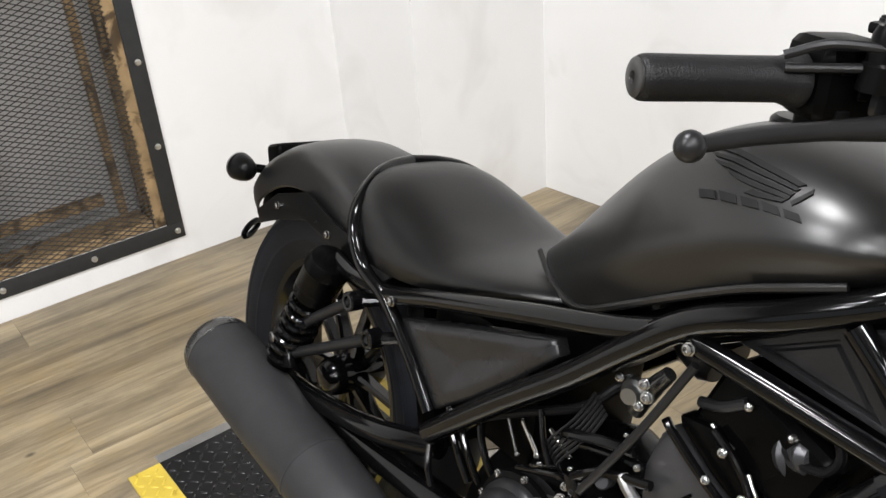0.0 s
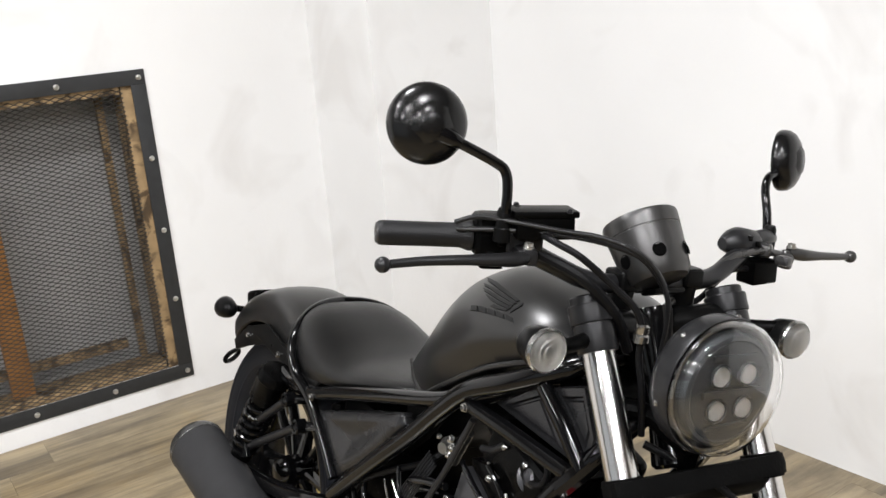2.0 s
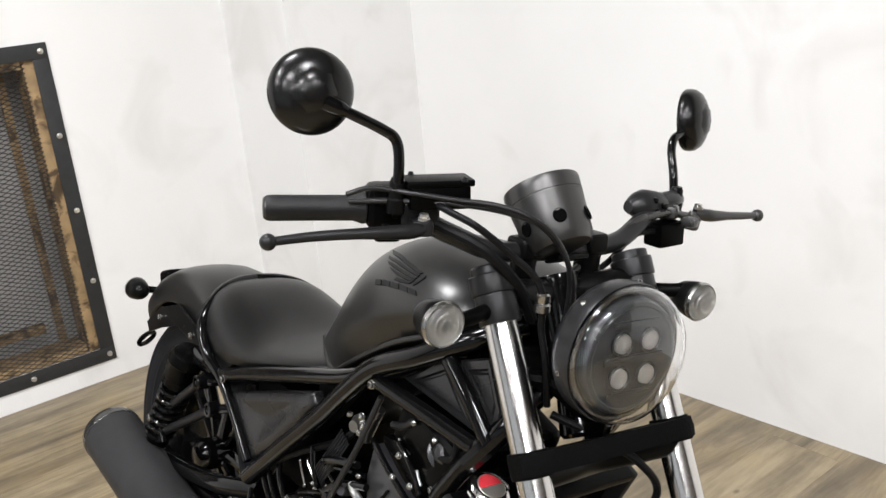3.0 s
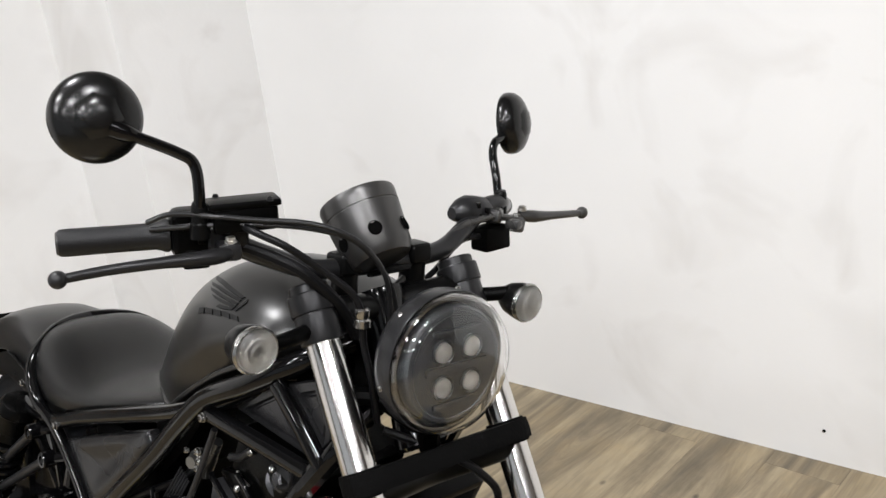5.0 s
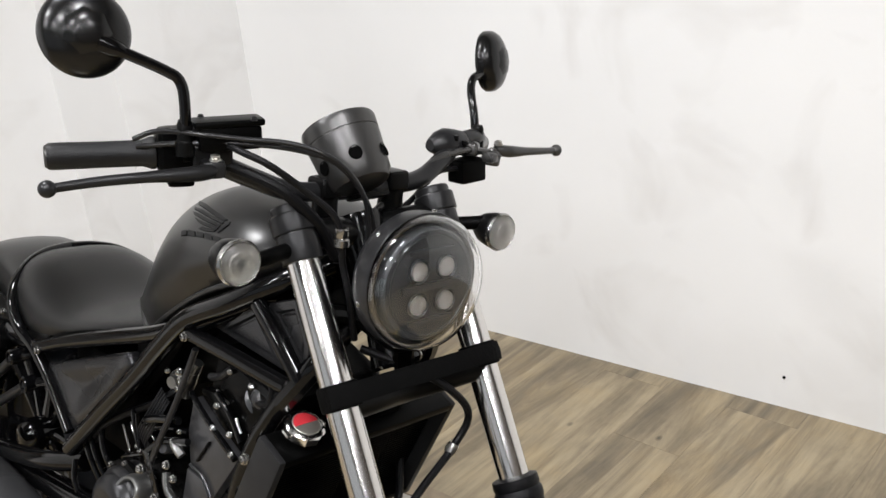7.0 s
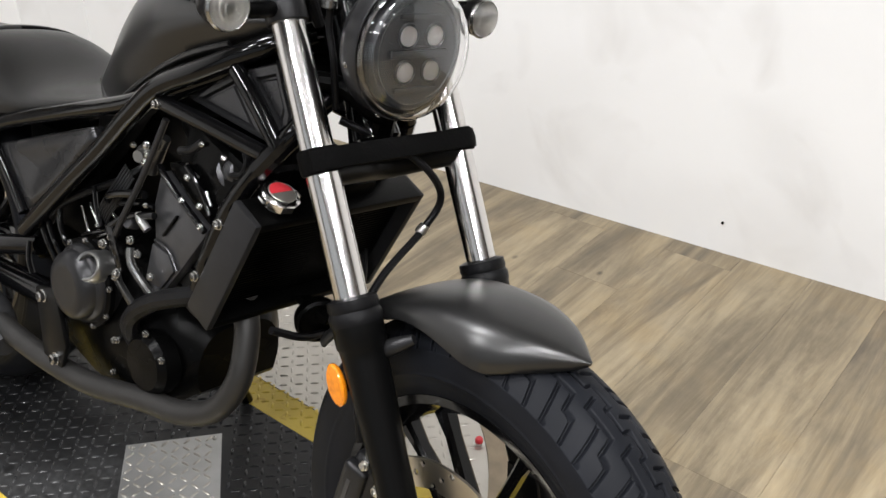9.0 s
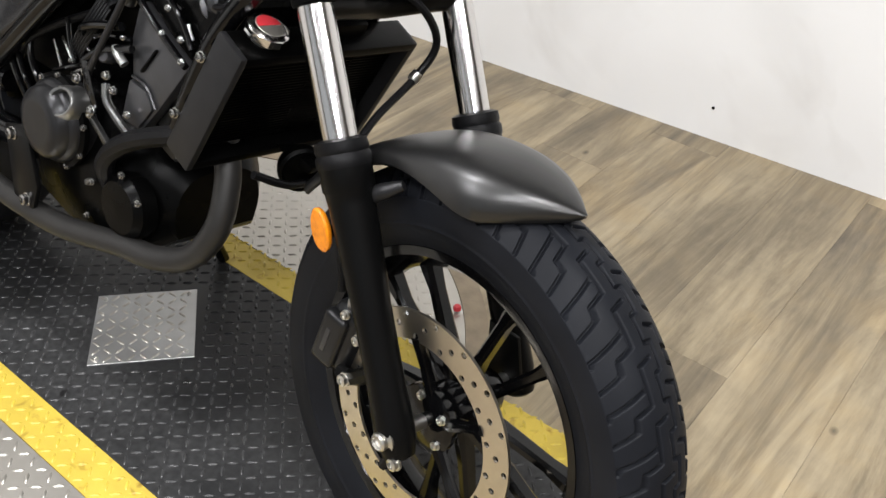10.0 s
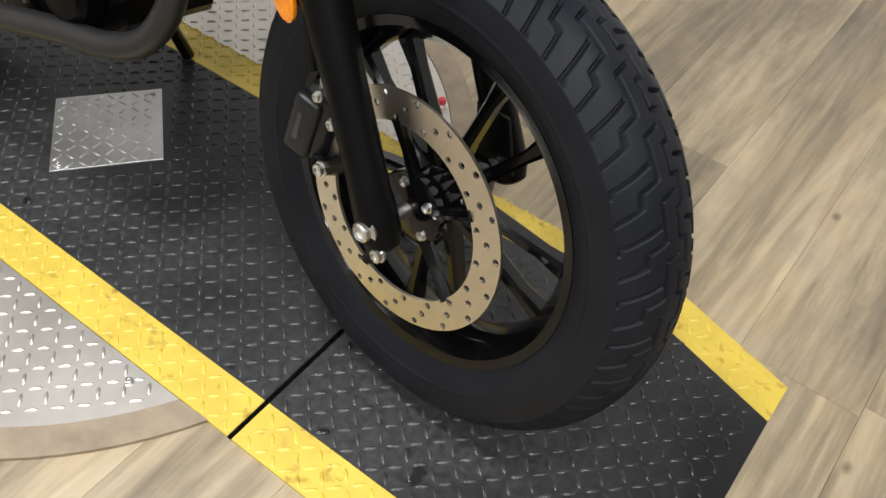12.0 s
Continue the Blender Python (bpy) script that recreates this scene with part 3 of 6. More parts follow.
for sign, lim in ((-1, SY0 - 0.001), (1, SY1 + 0.001)):
    part("deck_plate", segment(TR, lim, sign, -0.008, -0.0005), ALUPLATE, table)
    lo, hi = (-TR, SY0 - 0.004) if sign < 0 else (SY1 + 0.004, TR)
    lugs(ALUPLATE, table, -TR, TR, lo, hi, 0.0235, lambda x, y, s=lo, t=hi: x * x + y * y < (TR - 0.016) ** 2 and s + 0.008 < y < t - 0.008, z=-0.0005, seed=7)
    a0 = math.asin(abs(lim) / TR)
    for a in np.linspace(a0 + 0.1, math.pi - a0 - 0.1, 7):
        bolt("screw", (0.92 * TR * math.cos(a), sign * 0.92 * TR * math.sin(a), 0), (0, 0, 1), 0.0055, table, material=STEEL)
    # plywood rim with its worn edge
    a1 = math.asin(abs(lim) / (TR + 0.05))
    rim = []
    for a in np.linspace(0, 1, 40):
        b0, b1 = a0 + a * (math.pi - 2 * a0), a1 + a * (math.pi - 2 * a1)
        ri, ro = TR + 0.001, TR + 0.046
        rim.append([(ri * math.cos(b0), sign * ri * math.sin(b0), -0.01), (ri * math.cos(b0), sign * ri * math.sin(b0), 0.0015), (ro * math.cos(b1), sign * ro * math.sin(b1), 0.0010), (ro * math.cos(b1), sign * ro * math.sin(b1), -0.01)])
    part("rim", loft(rim), PLYM, table, "plywood rim")

# small marks and fittings
nail = thing("wall_screw", lathe([(0.004, 0), (0.004, 0.003), (0, 0.0035)], (0.493, north(0.493), 0.083), (0.1, -1, 0), 10), ENGB, "small dark screw head in the white wall", "screw")
knob = tagged(new("floor_knob"), "red capped floor anchor beside the turntable", "floor anchor")
knob.location = (0.444, 0.419, -0.004)
part("stem", lathe([(0.012, -0.004), (0.012, 0.004), (0.007, 0.005), (0.007, 0.009)], (0, 0, 0), (0, 0, 1), 16), STEEL, knob)
part("cap", lathe([(0.006, 0.008), (0.008, 0.009), (0.008, 0.015), (0.006, 0.018), (0, 0.0185)], (0, 0, 0), (0, 0, 1), 20), RED, knob, "red cap")

# ---- the motorcycle ----
bike = tagged(new("motorcycle"), "matte black bobber style motorcycle leaning on its side stand", "motorcycle")
bike.matrix_world = pose(0, -0.045, 0, 0, 0, -2.0) @ pose(0, 0, 0, -13.0, 0, 0)
# the front end is turned a little to its right about the steering head
HEAD = Vector((0.405, 0, 0.92))
U = Vector((-0.4617, 0, 0.887)).normalized()
STEER = Matrix.Translation(HEAD) @ Matrix.Rotation(radians(-6.2), 4, U) @ Matrix.Translation(-HEAD)
FA = Vector((0.754, 0, 0.308))   # front axle
RA = Vector((-0.555, 0, 0.315))  # rear axle


def steer_part(name, bm, material, label="", angle=35.0):
    return part(name, bm, material, bike, label, STEER, angle)


def tyre(name, centre, R, width, rim, m, n=560, grooves=True):
    """A tyre with its tread grooves cut into the surface."""
    half = width / 2
    prof = []
    nt = 124 if grooves else 24
    for t in np.linspace(-1, 1, nt):
        y = t * half * 0.97
        r = R - 0.030 * abs(t) ** 2.6 - 0.004 * t * t
        prof.append((y, r, 1.0 if abs(t) < 0.97 else 0.0))
    side = []
    for s in np.linspace(0, 1, 40)[1:]:
        y = half * (0.97 + 0.03 * math.sin(s * math.pi) - 0.30 * s ** 2.2)
        r = (R - 0.034) + (rim - (R - 0.034)) * s
        side.append((y, r, 0.0))
    full = [(-y, r, g) for y, r, g in reversed(side)] + prof + side
    y = np.array([p[0] for p in full])
    r = np.array([p[1] for p in full])
    g = np.array([p[2] for p in full])
    th = np.linspace(0, 2 * math.pi, n, endpoint=False)
    T, Y = np.meshgrid(th, y, indexing="ij")
    Rr = np.tile(r, (n, 1))
    if grooves:
        # one repeat of the pattern: (turn, lateral) lines of the grooves
        per = 2 * math.pi / 31
        turn = 5.03 - T / per
        arc = per * R
        hook = [(0.24, -0.11), (0.32, -0.36), (0.975, -0.355), (1.10, -0.63), (1.34, -0.655), (1.53, -0.955)]
        lines = [[(0.0, -0.07), (0.02, 0.08), (0.49, 0.07), (0.52, -0.08), (1.0, -0.07)], hook, [(0.67, -0.365), (0.96, -0.93), (1.06, -0.96)]]
        lines += [[(a + 0.5, -c) for a, c in ln] for ln in lines[1:]]
        near = np.full(T.shape, 1.0)
        Yl = Y
        for ln in lines:
            for (a0, c0), (a1, c1) in zip(ln, ln[1:]):
                ax, ay, bx, by = a0 * arc, c0 * half, a1 * arc, c1 * half
                mid = (a0 + a1) / 2
                sx = ((turn - mid + 0.5) % 1.0 - 0.5 + mid) * arc
                dx, dy = bx - ax, by - ay
                k = np.clip(((sx - ax) * dx + (Yl - ay) * dy) / (dx * dx + dy * dy), 0, 1)
                near = np.minimum(near, np.hypot(sx - ax - k * dx, Yl - ay - k * dy))
        depth = np.clip((0.0027 - near) / 0.0014, 0, 1)
        Rr = Rr - 0.0065 * depth * np.tile(g, (n, 1))
    # raised lines round the wall
    for c in (0.246, 0.281):
        Y = Y + np.sign(Y) * 0.0012 * np.exp(-((Rr - c) / 0.0022) ** 2) * (np.tile(g, (n, 1)) == 0)
    X = centre[0] + Rr * np.cos(T)
    Z = centre[2] + Rr * np.sin(T)
    V = np.stack([X, centre[1] + Y, Z], -1).reshape(-1, 3)
    k = len(y)
    a = np.arange(n)
    b = (a + 1) % n
    F = []
    for j in range(k - 1):
        F.append(np.stack([a * k + j, b * k + j, b * k + j + 1, a * k + j + 1], -1))
    F = np.concatenate(F)
    me = bpy.data.meshes.new(name)
    me.from_pydata(V.tolist(), [], F.tolist())
    for pl in me.polygons:
        pl.use_smooth = True
    me.materials.append(RUBBER)
    ob = new(name, me)
    ob.parent = bike
    ob.matrix_local = m
    return tagged(ob, "worn black tyre with zigzag tread")


def wheel(c, m, width, spokes, front):
    me = tyre("tyre", c, 0.312 if front else 0.323, 0.126 if front else 0.152, 0.212, m, 2000 if front else 300, front)
    w = width / 2
    rim = bmesh.new()
    prof = [(0.216, -w - 0.004), (0.218, -w), (0.214, -w + 0.006), (0.206, -w + 0.012), (0.196, -w * 0.4), (0.196, w * 0.4), (0.206, w - 0.012), (0.214, w - 0.006), (0.218, w), (0.216, w + 0.004), (0.204, w + 0.002), (0.190, w * 0.6), (0.182, w * 0.3), (0.182, -w * 0.3), (0.190, -w * 0.6), (0.204, -w - 0.002)]
    rings = []
    for a in np.linspace(0, 2 * math.pi, 96, endpoint=False):
        rings.append([(c[0] + r * math.cos(a), c[1] + h, c[2] + r * math.sin(a)) for r, h in prof])
    rings.append(rings[0])
    bm = bmesh.new()
    vs = [[bm.verts.new(p) for p in ring] for ring in rings[:-1]]
    vs.append(vs[0])
    for p, q in zip(vs, vs[1:]):
        for i in range(len(prof)):
            j = (i + 1) % len(prof)
            bm.faces.new((p[i], p[j], q[j], q[i]))
    rim_ob = part("rim", bm, BLACK, bike, "gloss black cast rim", m)
    for k in range(spokes):
        a = 2 * math.pi * k / spokes + 0.12 + (0.10 if k % 2 else -0.10)
        b = a + (-0.09 if k % 2 else 0.09)
        rings = []
        for s, hw, ht in ((0.0, 0.010, 0.016), (0.3, 0.0075, 0.013), (0.75, 0.0075, 0.011), (1.0, 0.012, 0.014)):
            r = 0.034 + s * 0.152
            ang = b + (a - b) * s
            dirv = Vector((math.cos(ang), 0, math.sin(ang)))
            tv = Vector((-math.sin(ang), 0, math.cos(ang)))
            o = Vector(c) + dirv * r
            rings.append([o + tv * (hw * cx) + Vector((0, ht * cy, 0)) for cx, cy in ((-1, -0.6), (-0.5, -1), (0.5, -1), (1, -0.6), (1, 0.6), (0.5, 1), (-0.5, 1), (-1, 0.6))])
        part("spoke", loft(rings), BLACK, rim_ob)
    part("hub", lathe([(0.02, -0.062), (0.026, -0.058), (0.034, -0.045), (0.036, -0.02), (0.030, 0), (0.036, 0.02), (0.034, 0.045), (0.026, 0.058), (0.02, 0.062)], c, (0, 1, 0), 32), BLACK, rim_ob)
    return rim_ob


def brake_disc(c, lat, r0, r1, m, cells=28, rows=3):
    """A drilled disc: every hole is open."""
    bm = bmesh.new()
    y0, y1 = lat - 0.002, lat + 0.002
    cache = {}

    def pt(r, a, y):
        key = (round(r, 5), round(a % (2 * math.pi), 5), round(y, 5))
        if key not in cache:
            cache[key] = bm.verts.new((c[0] + r * math.cos(a), y, c[2] + r * math.sin(a)))
        return cache[key]

    dr, da = (r1 - r0) / rows, 2 * math.pi / cells
    for i in range(cells):
        for j in range(rows):
            ra, rb, a, b = r0 + j * dr, r0 + (j + 1) * dr, i * da, (i + 1) * da
            rm, am = (ra + rb) / 2, (a + b) / 2
            per = [(ra, a), (ra, am), (ra, b), (rm, b), (rb, b), (rb, am), (rb, a), (rm, a)]
            hole = (i + j) % 3 == 0
            cr, ca = rm, am
            if not hole:
                for y in (y0, y1):
                    bm.faces.new([pt(r, t, y) for r, t in per])
                continue
            ring = []
            for r, t in per:
                d = Vector(((r - rm), (t - am) * rm)).normalized() * 0.0043
                ring.append((cr + d.x, ca + d.y / rm))
            for k in range(8):
                n = (k + 1) % 8
                for y in (y0, y1):
                    bm.faces.new([pt(*per[k], y), pt(*per[n], y), pt(*ring[n], y), pt(*ring[k], y)])
                bm.faces.new([pt(*ring[k], y0), pt(*ring[n], y0), pt(*ring[n], y1), pt(*ring[k], y1)])
    for i in range(cells * 2):
        a, b = i * da / 2, (i + 1) * da / 2
        for r in (r0, r1):
            bm.faces.new([pt(r, a, y0), pt(r, b, y0), pt(r, b, y1), pt(r, a, y1)])
    return part("brake_disc", bm, DISCM, bike, "drilled brake disc with a brown worn face", m)


def leg(s, lat):
    return FA + U * s + Vector((0, lat, 0))


def front_end():
    wheel(FA, STEER, 0.085, 10, True)
    disc = brake_disc(FA, -0.076, 0.110, 0.148, STEER, 54)
    # carrier of the disc
    for k in range(5):
        a = 2 * math.pi * k / 5 + 0.3
        p0 = FA + Vector((0.03 * math.cos(a), -0.056, 0.03 * math.sin(a)))
        p1 = FA + Vector((0.114 * math.cos(a + 0.25), -0.073, 0.114 * math.sin(a + 0.25)))
        part("carrier_arm", tube([p0, (p0 + p1) / 2, p1], [0.010, 0.007, 0.009], 8, 4), BLACK, disc)
    part("carrier_hub", lathe([(0.044, -0.008), (0.046, -0.004), (0.046, 0.004), (0.03, 0.010), (0, 0.010)], FA + Vector((0, -0.058, 0)), (0, -1, 0), 32), BLACK, disc)
    for k in range(5):
        a = 2 * math.pi * k / 5 + 0.6
        bolt("disc_bolt", FA + Vector((0.034 * math.cos(a), -0.0655, 0.034 * math.sin(a))), (0, -1, 0), 0.0055, disc, material=STEEL)
    for lat in (-0.112, 0.112):
        sg = -1 if lat < 0 else 1
        lo = lathe([(0.014, -0.030), (0.020, -0.026), (0.024, -0.010), (0.025, 0.01), (0.023, 0.06), (0.0235, 0.16), (0.026, 0.22), (0.0275, 0.28), (0.029, 0.295), (0.031, 0.298), (0.031, 0.330), (0.028, 0.334)], leg(0, lat), U, 32)
        slider = steer_part("fork_slider", lo, SATIN, "satin black fork slider")
        part("dust_seal", lathe([(0.0315, 0), (0.0325, 0.004), (0.0325, 0.012), (0.030, 0.016), (0.0315, 0.02), (0.0305, 0.03), (0.0215, 0.033)], leg(0.323, lat), U, 32), GRIPM, slider)
        tubeob = steer_part("fork_tube", lathe([(0.0205, 0.0), (0.0205, 0.365)], leg(0.33, lat), U, 40), CHROME, "polished chrome fork tube")
        cap = steer_part("fork_cover", lathe([(0.0210, 0.0), (0.0245, 0.0005), (0.0252, 0.002), (0.0252, 0.034), (0.0245, 0.0345), (0.0245, 0.0355), (0.0270, 0.036), (0.0276, 0.038), (0.0276, 0.058), (0.0268, 0.0595), (0.0235, 0.060), (0.0235, 0.068), (0.0222, 0.0700), (0.012, 0.0705), (0.011, 0.067), (0, 0.067)], leg(0.682, lat), U, 40), GREYM, "satin black fork clamp and cap", 25)
    # axle ends and pinch bolts
    part("axle_nut", lathe([(0.017, 0), (0.017, 0.006), (0.012, 0.008), (0.0115, 0.014), (0.009, 0.016), (0.0085, 0.012), (0, 0.012)], FA + Vector((0, -0.126, 0)), (0, -1, 0), 24), STEEL, bike, "plated axle nut", STEER)
    bolt("pinch_bolt", FA + Vector((0.020, -0.126, -0.024)), (0, -1, 0), 0.008, bike, STEER, STEEL)
    steer_part("axle", tube([FA + Vector((0, -0.125, 0)), FA + Vector((0, 0.125, 0))], 0.010, 12, smooth=False), STEEL)
    # mudguard
    rings = []
    for a in np.linspace(radians(71.8), radians(142), 40):
        u = (a - radians(71.8)) / radians(70.2)
        hw = max(0.003, 0.079 * math.sin(min(1, (u + 0.001) * 3.3) * math.pi / 2) ** 0.85)
        R = 0.338 + 0.005 * math.sin(min(1, u * 2.5) * math.pi / 2)
        skirt = min(1, max(0, (u - 0.24) / 0.36))  # the sides are deepest behind the tip and rise towards the fork
        drop = (0.004 + 0.050 * min(1, u * 4.8) ** 0.7) * (1 - 0.58 * skirt * skirt * (3 - 2 * skirt))
        ring = []
        pts = [(-1.0, 1.0), (-0.99, 0.72), (-0.93, 0.45), (-0.80, 0.23), (-0.55, 0.08), (-0.25, 0.015), (0, 0), (0.25, 0.015), (0.55, 0.08), (0.80, 0.23), (0.93, 0.45), (0.99, 0.72), (1.0, 1.0)]
        for py, pr in pts:
            r = R - drop * pr
            ring.append((FA.x + r * math.cos(a), py * hw, FA.z + r * math.sin(a)))
        for py, pr in reversed(pts):
            r = R - 0.0035 - (drop - 0.001) * pr
            ring.append((FA.x + r * math.cos(a), py * max(hw - 0.0035, 0.002), FA.z + r * math.sin(a)))
        rings.append(ring)
    guard = steer_part("front_mudguard", loft(rings), TANKM, "matte black steel front mudguard", 50)
    for sg in (-1, 1):
        part("mudguard_stay", tube([leg(0.285, sg * 0.112), Vector((0.632, sg * 0.098, 0.566)), Vector((0.652, sg * 0.088, 0.580)), Vector((0.668, sg * 0.078, 0.592))], [0.0125, 0.0115, 0.010, 0.006], 12), GREYM, guard)
        ref = steer_part("side_reflector", lathe([(0.014, 0), (0.0152, 0.002), (0.0152, 0.006), (0.0135, 0.008), (0, 0.009)], (0, 0, 0), (0, 0, 1), 28), AMBER, "oval amber side reflector")
        for v in ref.data.vertices:
            v.co.y *= 1.75
        tip = leg(0.237, sg * 0.132) + Vector((-0.040, 0, 0))
        ref.matrix_local = STEER @ Matrix.Translation(tip) @ Matrix(((U.x, 0.887, 0, 0), (0, 0, sg, 0), (U.z, 0.4617, 0, 0), (0, 0, 0, 1))) @ Matrix.Rotation(radians(90), 4, "Z")
        back = steer_part("reflector_backing", lathe([(0.0165, -0.004), (0.017, -0.001), (0.0160, 0.001), (0, 0.001)], (0, 0, 0), (0, 0, 1), 28), PLASTIC)
        for v in back.data.vertices:
            v.co.y *= 1.75
        back.matrix_local = ref.matrix_local
        part("reflector_bracket", tube([leg(0.237, sg * 0.112), leg(0.237, sg * 0.129) + Vector((-0.040, 0, 0))], 0.007, 8, smooth=False), PLASTIC, bike, m=STEER)
    # brake caliper
    cc = FA + Vector((-0.142, -0.070, 0.045))
    M = Matrix.Translation(cc) @ Matrix.Rotation(radians(14), 4, "Y")
    cal = bmesh.new()
    add_box(cal, (0.052, 0.050, 0.104), M, 0.018, 4)
    add_box(cal, (0.038, 0.020, 0.086), M @ Matrix.Translation((-0.007, -0.026, -0.004)) @ Matrix.Rotation(radians(10), 4, "Z"), 0.009, 4)
    calo = steer_part("brake_caliper", cal, GREYM, "satin black brake caliper")
    part("caliper_mark", box((0.007, 0.002, 0.040), M @ Matrix.Translation((-0.008, -0.0363, -0.004)) @ Matrix.Rotation(radians(10), 4, "Z"), 0.0008), CASEM, calo, "pale plain bar on the caliper")
    for dx, dz, rr in ((0.004, 0.050, 0.0055), (0.036, 0.036, 0.0065), (0.040, -0.034, 0.008)):
        bolt("caliper_bolt", M @ Vector((dx, -0.030, dz)), (0, -1, 0), rr, calo, material=STEEL)
    part("caliper_bracket", tube([M @ Vector((0.02, -0.02, -0.04)), M @ Vector((0.045, -0.02, -0.03)), leg(0.08, -0.108)], 0.011, 8), SATIN, calo)
    part("bleed_nipple", lathe([(0.005, 0), (0.005, 0.018), (0.003, 0.02), (0.003, 0.028), (0, 0.028)], M @ Vector((0, -0.02, 0.055)), (0.3, -0.3, 1), 8), STEEL, calo)
    # left speed sensor bracket seen through the spokes
    steer_part("sensor_bracket", plate([(FA.x - 0.03, FA.z - 0.02), (FA.x + 0.03, FA.z + 0.0), (FA.x + 0.005, FA.z + 0.07), (FA.x - 0.045, FA.z + 0.07)], 0.085, 0.091, 0.001), SATIN)
    # fork bridges
    for s, th, nm in ((0.715, 0.030, "top_bridge"), (0.505, 0.030, "lower_bridge")):
        o = HEAD + U * ((FA + U * s - HEAD).dot(U))
        c = FA + U * s
        bm = tube([c + Vector((0, -0.108, 0)), c * 0.65 + o * 0.35 + Vector((0, -0.06, 0)), o, c * 0.65 + o * 0.35 + Vector((0, 0.06, 0)), c + Vector((0, 0.108, 0))], th / 2 + 0.004, 12)
        steer_part(nm, bm, SATIN, "black fork bridge")
    # black band wrapped round both tubes below the lamp
    o = FA + U * 0.518
    V = Vector((U.z, 0, -U.x))
    rings = []
    for t in np.linspace(-1, 1, 15):
        hw = 0.0125
        y = t * 0.136
        bow = 0.008 * (1 - t * t)
        fr = 0.0255 - (0.010 if abs(t) > 0.97 else 0)
        bk = 0.004
        p = o + Vector((0, y, 0))
        rings.append([p + V * (fr + bow) - U * hw, p + V * (fr + bow + 0.002), p + V * (fr + bow) + U * hw, p - V * bk + U * hw, p - V * bk - U * hw])
    steer_part("fork_band", loft(rings), STRAPM, "black foam band round both fork tubes")
    for lat in (-0.112, 0.112):
        steer_part("band_wrap", lathe([(0.0207, -0.0155), (0.0245, -0.015), (0.0255, -0.010), (0.0255, 0.010), (0.0245, 0.015), (0.0207, 0.0155)], leg(0.518, lat), U, 28), STRAPM, "black wrap on the fork tube")


